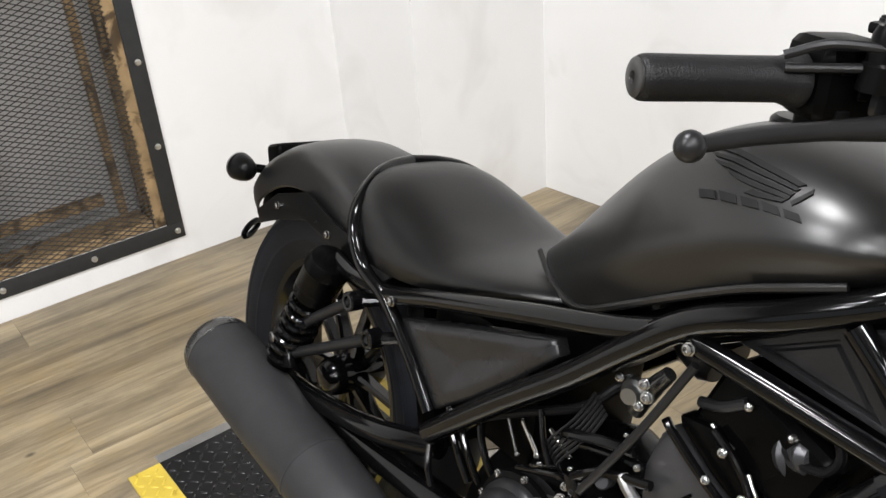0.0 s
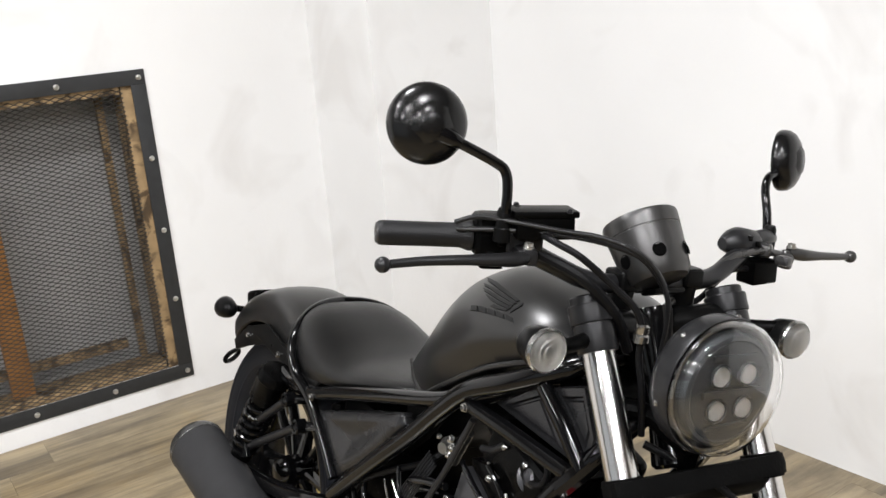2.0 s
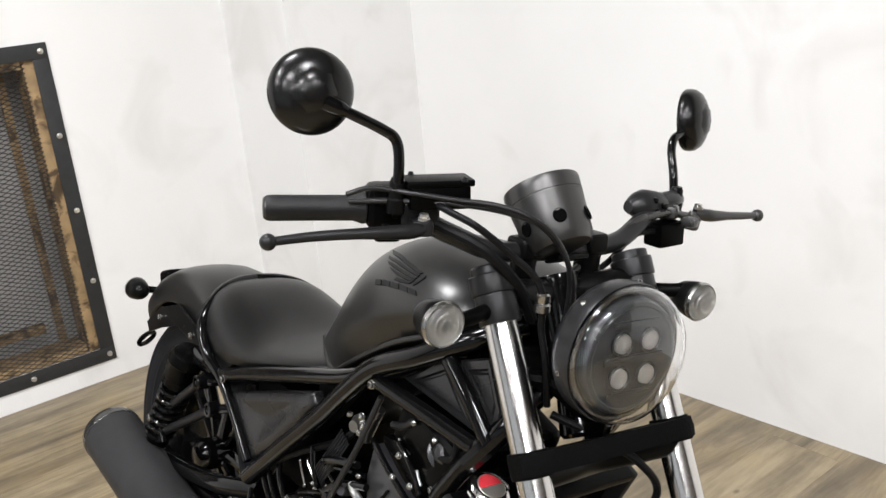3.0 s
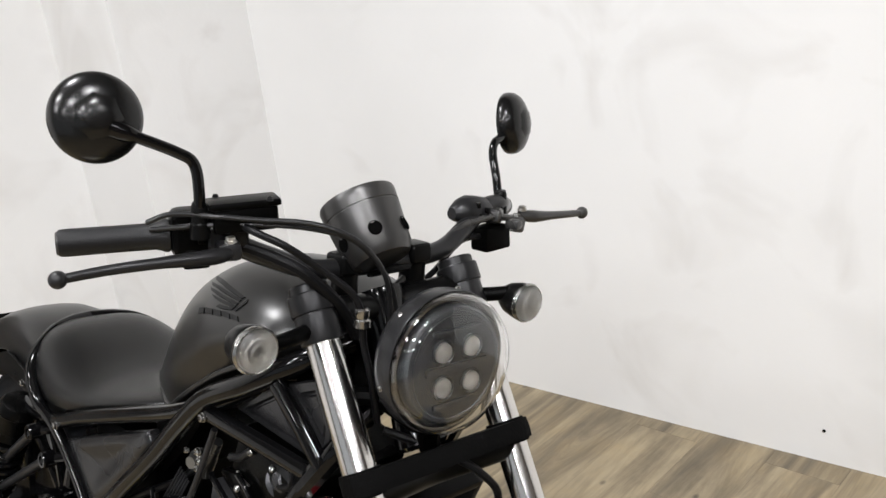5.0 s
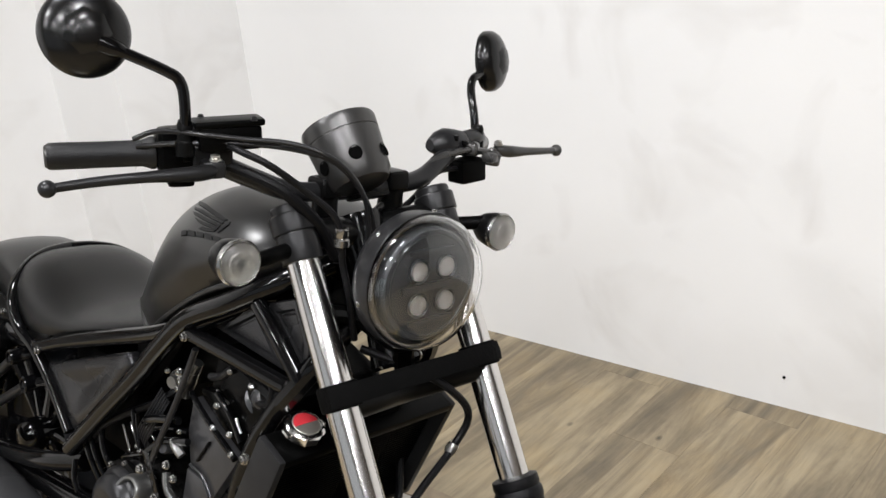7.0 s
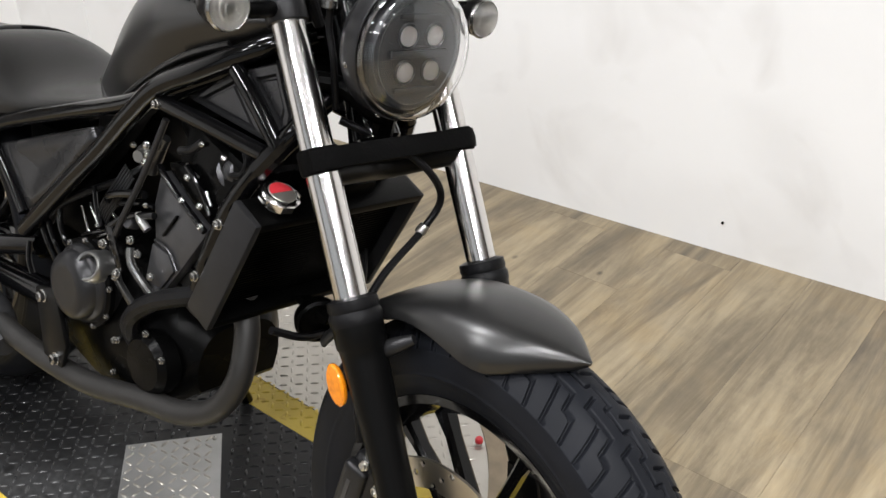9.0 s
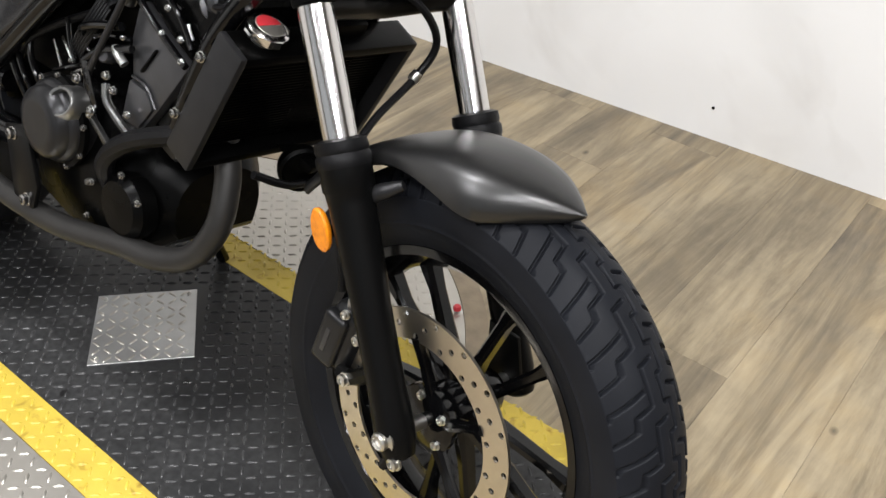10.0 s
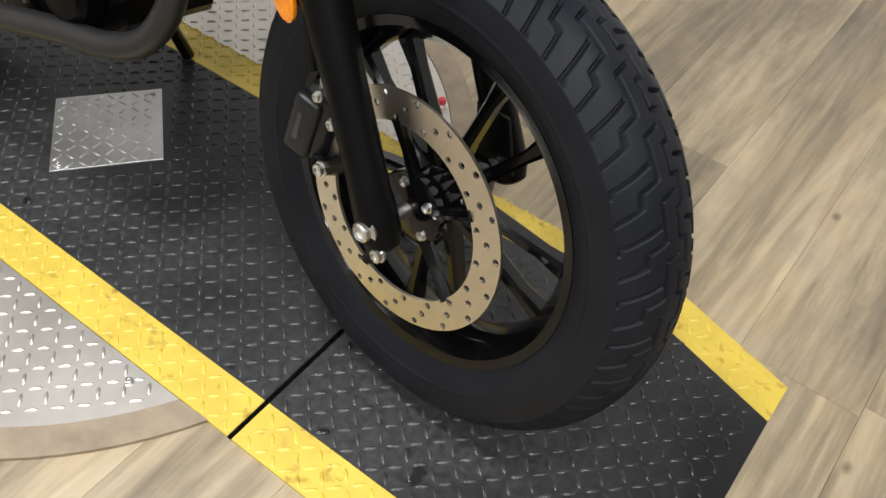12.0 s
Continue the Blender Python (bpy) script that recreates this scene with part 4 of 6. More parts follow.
def headlight():
    HC = Vector((0.556, -0.024, 0.902))
    ax = Vector((1.0, 0, -0.02)).normalized()
    q = ax.to_track_quat("Z", "Y").to_matrix().to_4x4()
    M = STEER @ Matrix.Translation(HC) @ q @ Matrix.Diagonal((0.945, 0.945, 0.80, 1))
    shell = part("headlight_shell", lathe([(0.02, -0.070), (0.045, -0.066), (0.066, -0.056), (0.080, -0.044), (0.0852, -0.034), (0.0866, -0.026), (0.0874, -0.004), (0.0868, 0.0), (0.0855, 0.0), (0.083, -0.012), (0.0, -0.014)], (0, 0, 0), (0, 0, 1), 64), GREYM, bike, "round satin black headlight shell", M)
    part("chrome_ring", lathe([(0.0826, -0.010), (0.0826, -0.002), (0.0815, 0.004), (0.078, 0.004), (0.076, -0.002), (0.0725, -0.004), (0.0725, -0.010)], (0, 0, 0), (0, 0, 1), 64, loop=True), DCHROME, shell, "dark chrome inner ring")
    part("lamp_face", lathe([(0.0715, -0.010), (0.0715, 0.010), (0.069, 0.015), (0.064, 0.017), (0.0625, 0.0155), (0.0, 0.0155)], (0, 0, 0), (0, 0, 1), 64), DARKIN, shell, "dark grey lamp face")
    # ribs between the four lamps
    part("face_bar", box((0.092, 0.010, 0.006), Matrix.Translation((0, 0, 0.0185)), 0.002), DARKIN, shell)
    part("face_bar", box((0.070, 0.007, 0.005), Matrix.Translation((0, 0.044, 0.0175)), 0.002), DARKIN, shell)
    part("face_bar", box((0.070, 0.007, 0.005), Matrix.Translation((0, -0.044, 0.0175)), 0.002), DARKIN, shell)
    for sx in (-1, 1):
        for sy in (-1, 1):
            c = (sx * 0.0215, sy * 0.0215, 0)
            part("led_bowl", lathe([(0.0150, 0.0165), (0.0158, 0.0205), (0.0148, 0.0225), (0.0130, 0.020), (0.011, 0.0165), (0.005, 0.0160), (0, 0.0160)], c, (0, 0, 1), 28, cap=False), DARKIN, shell, "dark LED bowl")
            part("led_reflector", lathe([(0.0125, 0.0166), (0.011, 0.0176), (0, 0.0172)], c, (0, 0, 1), 20), REFLM, shell, "bright LED reflector")
            part("led_lens", lathe([(0.0125, 0.0165), (0.0118, 0.022), (0.007, 0.0255), (0.003, 0.027), (0, 0.0272)], c, (0, 0, 1), 24), FROST, shell, "small lamp lens")
    part("lens", lathe([(0.0850, -0.002), (0.0856, 0.004), (0.0850, 0.014), (0.0795, 0.026), (0.066, 0.035), (0.042, 0.0405), (0.015, 0.043), (0.0, 0.0432), (0.0, 0.0412), (0.015, 0.041), (0.042, 0.0385), (0.065, 0.033), (0.078, 0.0245), (0.0832, 0.0135), (0.0838, 0.004), (0.0830, -0.002)], (0, 0, 0), (0, 0, 1), 64, loop=True), CLEAR, shell, "clear domed headlight lens").visible_shadow = False
    for k in range(6):
        a = k * math.pi / 3 + 0.2
        bolt("shell_screw", (0.0868 * math.cos(a), 0.0868 * math.sin(a), -0.02), (math.cos(a), math.sin(a), 0), 0.003, shell)
    steer_part("headlight_bracket", tube([(0.455, -0.09, 0.85), (0.48, -0.06, 0.845), (0.52, -0.02, 0.815), (0.48, 0.06, 0.845), (0.455, 0.09, 0.85)], 0.012, 10), PLASTIC)
    steer_part("bracket_leg", tube([(0.52, -0.02, 0.82), (0.505, -0.01, 0.79), (0.50, 0, 0.765)], 0.014, 10), PLASTIC)


def indicator(lat, at, facing, length, name="indicator"):
    sg = -1 if lat < 0 else 1
    root = part(name, lathe([(0.006, -0.046), (0.014, -0.042), (0.022, -0.028), (0.0262, -0.010), (0.0272, 0.004), (0.026, 0.006), (0.0245, 0.002), (0.0, -0.004)], (0, 0, 0), (0, 0, 1), 32), SATIN, bike, "round black indicator with a clear lens", Matrix.Translation(at) @ Vector(facing).to_track_quat("Z", "Y").to_matrix().to_4x4() @ Matrix.Scale(0.93, 4))
    part("lens", lathe([(0.0248, 0.003), (0.0245, 0.008), (0.021, 0.012), (0.012, 0.0145), (0, 0.015), (0, 0.0125), (0.012, 0.012), (0.0205, 0.009), (0.0225, 0.003)], (0, 0, 0), (0, 0, 1), 32, loop=True), FROST, root, "clear ribbed lens").visible_shadow = False
    part("reflector", lathe([(0.0235, 0.0035), (0.018, 0.001), (0.01, -0.001), (0, -0.0015)], (0, 0, 0), (0, 0, 1), 28, cap=False), INDREFL, root)
    part("bulb", lathe([(0.007, -0.001), (0.0085, 0.004), (0.006, 0.008), (0, 0.010)], (0, 0, 0), (0, 0, 1), 8), DARKIN, root)
    part("lens_ring", lathe([(0.0275, 0.0), (0.0282, 0.004), (0.0262, 0.0075), (0.0245, 0.005)], (0, 0, 0), (0, 0, 1), 32, loop=True), DBOLT, root, "thin grey ring")
    for q in (0.009, 0.0155):
        part("lens_rib", lathe([(q - 0.001, 0.0125 - q * 0.12), (q, 0.0160 - q * 0.16), (q + 0.001, 0.0125 - q * 0.12)], (0, 0, 0), (0, 0, 1), 32, loop=True), FROST, root)
    return root


def front_indicators():
    for sg in (-1, 1):
        at = STEER @ Vector((0.485, sg * 0.196 - 0.028, 0.932 - sg * 0.009))
        d = STEER.to_3x3() @ Vector((1, 0, -0.03))
        ind = indicator(sg * 0.2, at, d, 0.05)
        steer_part("indicator_stalk", tube([leg(0.70, sg * 0.125), Vector((0.455, sg * 0.158 - 0.01, 0.932)), Vector((0.468, sg * 0.190 - 0.026, 0.934))], 0.0095, 12), PLASTIC)


def handlebar():
    def half(sg):
        return [(x, sg * y, z - 0.02 * sg * y) for x, y, z in (((0.314, 0.345, 1.033), (0.330, 0.293, 1.036)) if sg < 0 else ((0.266, 0.338, 1.012), (0.309, 0.290, 1.022))) + ((0.347, 0.25, 1.034), (0.362, 0.205, 1.032), (0.380, 0.15, 1.008), (0.392, 0.105, 0.990), (0.398, 0.05, 0.985))]

    bar = steer_part("handlebar", tube(half(-1) + half(1)[::-1], 0.0125, 14, 8), GREYM, "satin black pulled-back handlebar")
    for sg in (-1, 1):
        steer_part("bar_riser", lathe([(0.017, 0), (0.018, 0.003), (0.0165, 0.03), (0.018, 0.055), (0.016, 0.06), (0, 0.06)], (0.392, sg * 0.052, 0.940), (0.1, 0, 1), 20), SATIN, "black bar clamp")
        steer_part("bar_clamp", box((0.040, 0.032, 0.026), Matrix.Translation((0.397, sg * 0.052, 0.992)), 0.007, 3), SATIN)
        p0 = Vector((0.312, -0.356, 1.041)) if sg < 0 else Vector((0.262, 0.340, 1.004))
        p1 = Vector((0.346, -0.247, 1.042)) if sg < 0 else Vector((0.353, 0.226, 1.020))
        d = (p1 - p0).normalized()
        L = (p1 - p0).length
        g = [(0.010, -0.001), (0.0132, 0.0), (0.0145, 0.0025), (0.0148, 0.006), (0.0149, 0.011)]
        g += [(0.0147, L * 0.5), (0.0149, L - 0.016), (0.0168, L - 0.010), (0.0185, L - 0.006), (0.0185, L - 0.002), (0.0155, L)]
        grip = steer_part("grip", lathe(g, p0, d, 32), HANDGRIP, "black rubber grip")
        part("bar_end", lathe([(0.0125, -0.002), (0.0125, 0.0015), (0.011, 0.0025), (0.004, 0.0028), (0.0035, 0.001), (0, 0.001)], p0, -d, 24), CABLEM, grip, "grey bar end")
        # switch housing
        c = p1 + d * 0.022
        M = Matrix.Translation(c) @ d.to_track_quat("X", "Z").to_matrix().to_4x4()
        sw = bmesh.new()
        if sg < 0:
            add_box(sw, (0.050, 0.050, 0.054), M @ Matrix.Translation((0.002, 0, 0.002)), 0.014, 3)
            add_box(sw, (0.030, 0.022, 0.022), M @ Matrix.Translation((0.004, 0.006, -0.030)), 0.005, 2)
        else:
            add_rings(sw, [[(0.362 + 0.020 * k * math.cos(b), y, 1.024 + (0.023 if math.sin(b) > 0 else 0.015) * k * math.sin(b)) for b in np.linspace(0, 2 * math.pi, 19)[:-1]] for y, k in ((0.146, 0.45), (0.150, 0.62), (0.160, 0.92), (0.172, 1.08), (0.188, 1.0), (0.204, 0.86), (0.212, 0.6), (0.214, 0.4))])
        swo = steer_part("switch_housing", sw, PLASTIC if sg < 0 else GREYM, "black switch housing")
        if sg > 0:
            part("switch_box", box((0.034, 0.046, 0.034), Matrix.Translation((0.375, 0.207, 0.988)) @ Matrix.Rotation(radians(4), 4, "X"), 0.004, 2), PLASTIC, swo, "black box under the switch housing")
            part("pivot_boss", lathe([(0.013, -0.012), (0.014, -0.010), (0.014, 0.004), (0.010, 0.008), (0.006, 0.009), (0.005, 0.012), (0, 0.012)], (0.384, 0.247, 1.006), (0.15, 0.1, 1), 18), CABLEM, swo, "bright lever pivot")
        for dx, dz, w in ((-0.006, 0.012, 0.012), (0.008, -0.004, 0.009), (-0.004, -0.018, 0.010)):
            part("switch", box((w, 0.006, 0.008), M @ Matrix.Translation((dx, sg * 0.024, dz)) if sg < 0 else Matrix.Translation((0.380 + dx * 0.4, 0.185 + dx, 1.030 + dz * 0.5)), 0.002), SATIN, swo)
        # lever and its perch
        q = p1 + d * (0.055 if sg < 0 else 0.018)
        perch = bmesh.new()
        k = 1.0 if sg < 0 else 0.72
        add_box(perch, (0.046 * k, 0.034 * k, 0.030 * k), Matrix.Translation(q + Vector((0.012, 0, -0.004))) @ d.to_track_quat("X", "Z").to_matrix().to_4x4(), 0.008, 3)
        add_box(perch, (0.030 * k, 0.026 * k, 0.020 * k), Matrix.Translation(q + Vector((0.040, sg * 0.012, -0.014))) @ Matrix.Rotation(radians(sg * 20), 4, "Z"), 0.006, 2)
        po = steer_part("lever_perch", perch, GREYM if sg < 0 else CABLEM, "black lever perch" if sg < 0 else "dull grey lever perch")
        tip = Vector((0.389, sg * 0.382, 1.013 - 0.0075 * sg))
        lever = [q + Vector((0.046, sg * 0.012, -0.014)), q + Vector((0.050, sg * 0.035, -0.016)), Vector((0.404, sg * 0.285, 1.020 - 0.006 * sg)), Vector((0.394, sg * 0.335, 1.017 - 0.007 * sg)), tip]
        if sg > 0:
            lever = [Vector((0.380, 0.258, 1.014)), Vector((0.389, 0.280, 1.011)), Vector((0.391, 0.315, 1.009)), Vector((0.390, 0.350, 1.007)), tip]
        lo = steer_part("lever", tube(lever, [0.0085, 0.009, 0.0062, 0.0055, 0.0048], 12, 8), GREYM if sg < 0 else CABLEM, "satin black lever" if sg < 0 else "dull grey lever")
        ball = bmesh.new()
        bmesh.ops.create_uvsphere(ball, u_segments=18, v_segments=12, radius=0.0092, matrix=Matrix.Translation(tip))
        part("lever_ball", ball, GREYM if sg < 0 else CABLEM, lo)
        bolt("pivot_bolt", (q + Vector((0.046, -0.012, -0.003))) if sg < 0 else (0.382, 0.262, 1.022), (0, 0, 1), 0.0055, lo, material=STEEL)
    # front brake reservoir
    R = Matrix.Translation((0.398, -0.184, 1.064)) @ Matrix.Rotation(radians(-20), 4, "Z") @ Matrix.Rotation(radians(3), 4, "X")
    res = bmesh.new()
    add_box(res, (0.046, 0.070, 0.030), R @ Matrix.Translation((0, 0, 0.000)), 0.006, 2)
    ro = steer_part("brake_reservoir", res, PLASTIC, "square black brake fluid reservoir")
    part("reservoir_lid", box((0.052, 0.077, 0.008), R @ Matrix.Translation((0, 0, 0.0155)), 0.003, 2), PLASTIC, ro)
    for sx in (-1, 1):
        bolt("lid_screw", R @ Vector((sx * 0.026, sx * 0.026, 0.0195)), (0, 0, 1), 0.003, ro, material=GREYM)
    # mirrors
    for sg in (-1, 1):
        if sg < 0:
            pts = [Vector(q) for q in ((0.388, -0.232, 1.047), (0.394, -0.233, 1.097), (0.391, -0.236, 1.124), (0.387, -0.251, 1.136), (0.381, -0.291, 1.154), (0.371, -0.313, 1.164))]
            mc, d = Vector((0.350, -0.320, 1.173)), Vector((0.93, -0.22, 0.12)).normalized()
        else:
            pts = [Vector(q) for q in ((0.350, 0.248, 1.012), (0.340, 0.250, 1.062), (0.325, 0.256, 1.095), (0.318, 0.266, 1.112), (0.310, 0.290, 1.120), (0.305, 0.318, 1.132))]
            mc, d = Vector((0.290, 0.326, 1.136)), Vector((0.84, 0.46, 0.10)).normalized()
        foot = pts[0]
        st = steer_part("mirror_stem", tube(pts, 0.0062, 12, 8), BLACK, "bent gloss black mirror stem")
        part("stem_nut", lathe([(0.0105, -0.004), (0.0105, 0.012), (0.009, 0.014), (0.009, 0.03), (0.0068, 0.036)], foot, (0.05, 0, 1), 14), SATIN, st)
        M = STEER @ Matrix.Translation(mc) @ d.to_track_quat("Z", "Y").to_matrix().to_4x4()
        mo = part("mirror", lathe([(0.0445, -0.009), (0.0465, -0.006), (0.0468, 0.0), (0.0455, 0.007), (0.040, 0.015), (0.030, 0.021), (0.016, 0.0245), (0.0, 0.0255)], (0, 0, 0), (0, 0, 1), 48), MIRRORB, bike, "round satin black rear-view mirror", M)
        part("mirror_glass", lathe([(0.044, -0.0088), (0.0, -0.0088), (0.0, -0.0095), (0.044, -0.0095)], (0, 0, 0), (0, 0, 1), 48), MIRRORM, mo, "mirror glass")
        part("mirror_boss", lathe([(0.026, 0.0215), (0.020, 0.0262), (0.010, 0.0285), (0, 0.0285)], (0, 0, 0), (0, 0, 1), 7), MIRRORB, mo)
        steer_part("stem_joint", tube([pts[-1], pts[-1] + (pts[-2] - pts[-1]).normalized() * 0.016, pts[-1] + (pts[-2] - pts[-1]).normalized() * 0.026], [0.0115, 0.0095, 0.0063], 14), BLACK)


def meter():
    c = Vector((0.405, -0.013, 1.028))
    ax = Vector((-0.58, -0.03, 0.81)).normalized()
    q = ax.to_track_quat("Z", "Y").to_matrix().to_4x4()
    M = STEER @ Matrix.Translation(c + Vector((0, -0.008, 0))) @ q @ Matrix.Diagonal((0.91, 0.91, 1, 1))
    mo = part("meter_cup", lathe([(0.030, -0.042), (0.040, -0.040), (0.047, -0.030), (0.050, 0.0), (0.0525, 0.022), (0.0518, 0.0226), (0.0518, 0.0238), (0.0527, 0.0244), (0.0535, 0.034), (0.0540, 0.040), (0.053, 0.043), (0.049, 0.043), (0.048, 0.038), (0.0, 0.038)], (0, 0, 0), (0, 0, 1), 56), METERM, bike, "matte dark grey round meter housing with drilled holes", M)
    part("meter_glass", lathe([(0.0478, 0.0385), (0.0478, 0.041), (0, 0.041)], (0, 0, 0), (0, 0, 1), 48), mat("dark_meter_glass", (0.01, 0.01, 0.012), 0.08), mo, "dark round meter glass")
    for k in range(6):
        a = k * math.pi / 3
        o = Vector((0.0488 * math.cos(a), 0.0488 * math.sin(a), -0.012))
        d = Vector((math.cos(a), math.sin(a), 0.06))
        # uncut holes: discs on the cup, their shade painted in near black
        part("meter_hole", lathe([(0.0094, 0.0006), (0.0090, 0.0018), (0.0084, 0.0016), (0.0082, 0.0010), (0, 0.0010)], o, d, 20), HOLEM, mo, "round hole drawn as a disc with its shade painted near black")
    steer_part("meter_bracket", box((0.030, 0.05, 0.008), Matrix.Translation((0.415, 0, 0.978)) @ Matrix.Rotation(radians(-20), 4, "Y"), 0.004), SATIN)
    # cables and hoses
    for pts, r, nm in (
        ([(0.352, -0.275, 1.060), (0.374, -0.255, 1.070), (0.408, -0.22, 1.068), (0.432, -0.18, 1.063), (0.454, -0.145, 1.060), (0.474, -0.115, 1.051), (0.484, -0.085, 1.031), (0.485, -0.06, 0.999), (0.477, -0.045, 0.962), (0.462, -0.035, 0.91)], 0.0031, "throttle_cable"),
        ([(0.352, -0.272, 1.052), (0.40, -0.22, 1.058), (0.432, -0.165, 1.056), (0.455, -0.12, 1.048), (0.470, -0.085, 1.033), (0.474, -0.05, 0.993), (0.468, -0.03, 0.95), (0.455, -0.02, 0.90)], 0.0031, "throttle_cable"),
        ([(0.404, -0.196, 1.058), (0.436, -0.188, 1.050), (0.456, -0.172, 1.040), (0.463, -0.15, 1.024), (0.471, -0.125, 1.003), (0.482, -0.10, 0.979), (0.486, -0.09, 0.952), (0.481, -0.085, 0.917), (0.487, -0.08, 0.878), (0.485, -0.07, 0.82)], 0.0043, "brake_hose"),
        ([(0.372, -0.205, 1.036), (0.398, -0.170, 1.022), (0.425, -0.140, 1.005), (0.436, -0.118, 0.985), (0.440, -0.09, 0.955), (0.43, -0.06, 0.91)], 0.0075, "wiring_sleeve"),
        ([(0.383, 0.246, 1.011), (0.385, 0.203, 1.018), (0.385, 0.172, 1.016), (0.386, 0.140, 1.010), (0.388, 0.090, 0.982), (0.398, 0.030, 0.955), (0.403, 0.010, 0.938), (0.41, 0.0, 0.88)], 0.0052, "clutch_cable"),
        ([(0.378, 0.185, 0.992), (0.380, 0.162, 0.993), (0.382, 0.143, 0.990), (0.385, 0.122, 0.978), (0.386, 0.100, 0.960), (0.386, 0.080, 0.948)], 0.0042, "wiring_sleeve"),
    ):
        steer_part(nm, tube(pts, r, 10, 10), CABLEM if nm == "clutch_cable" else (GREYM if nm == "throttle_cable" else GRIPM), "grey sleeved cable" if nm == "clutch_cable" else "black cable")
    steer_part("hose_fitting", lathe([(0.0075, -0.012), (0.0095, -0.010), (0.0095, -0.002), (0.0075, 0.0), (0.0085, 0.002), (0.0085, 0.01), (0.006, 0.012)], (0.486, -0.09, 0.950), (0.05, 0, 1), 12), DBOLT)
    # brake hose down to the caliper
    steer_part("brake_hose", tube([(0.47, -0.05, 0.80), (0.515, 0.0, 0.775), (0.542, 0.04, 0.745), (0.535, 0.078, 0.698), (0.530, 0.055, 0.655), (0.552, -0.03, 0.615), (0.575, -0.08, 0.575), (0.590, -0.092, 0.50), (0.605, -0.09, 0.42)], 0.0052, 10, 10), GRIPM, "black rubber brake hose")
    steer_part("hose_clip", lathe([(0.0075, -0.007), (0.0085, 0), (0.0075, 0.007)], (0.530, 0.055, 0.656), (0.2, 0.5, 0.8), 12), STEEL)


def section(x, w, zb, zt, p=2.3, n=26, tuck=0.86, shoulder=1.0):
    """A rounded cross-section with a flat underside."""
    out = []
    for a in np.linspace(0, math.pi, n):
        ca, sa = math.cos(a), math.sin(a)
        y = w * math.copysign(abs(ca) ** (2 / p), ca)
        z = abs(sa) ** (2 / p)
        k = tuck + (1 - tuck) * min(1, z / 0.35)
        out.append((x, y * k, zb + (zt - zb) * z))
    return out


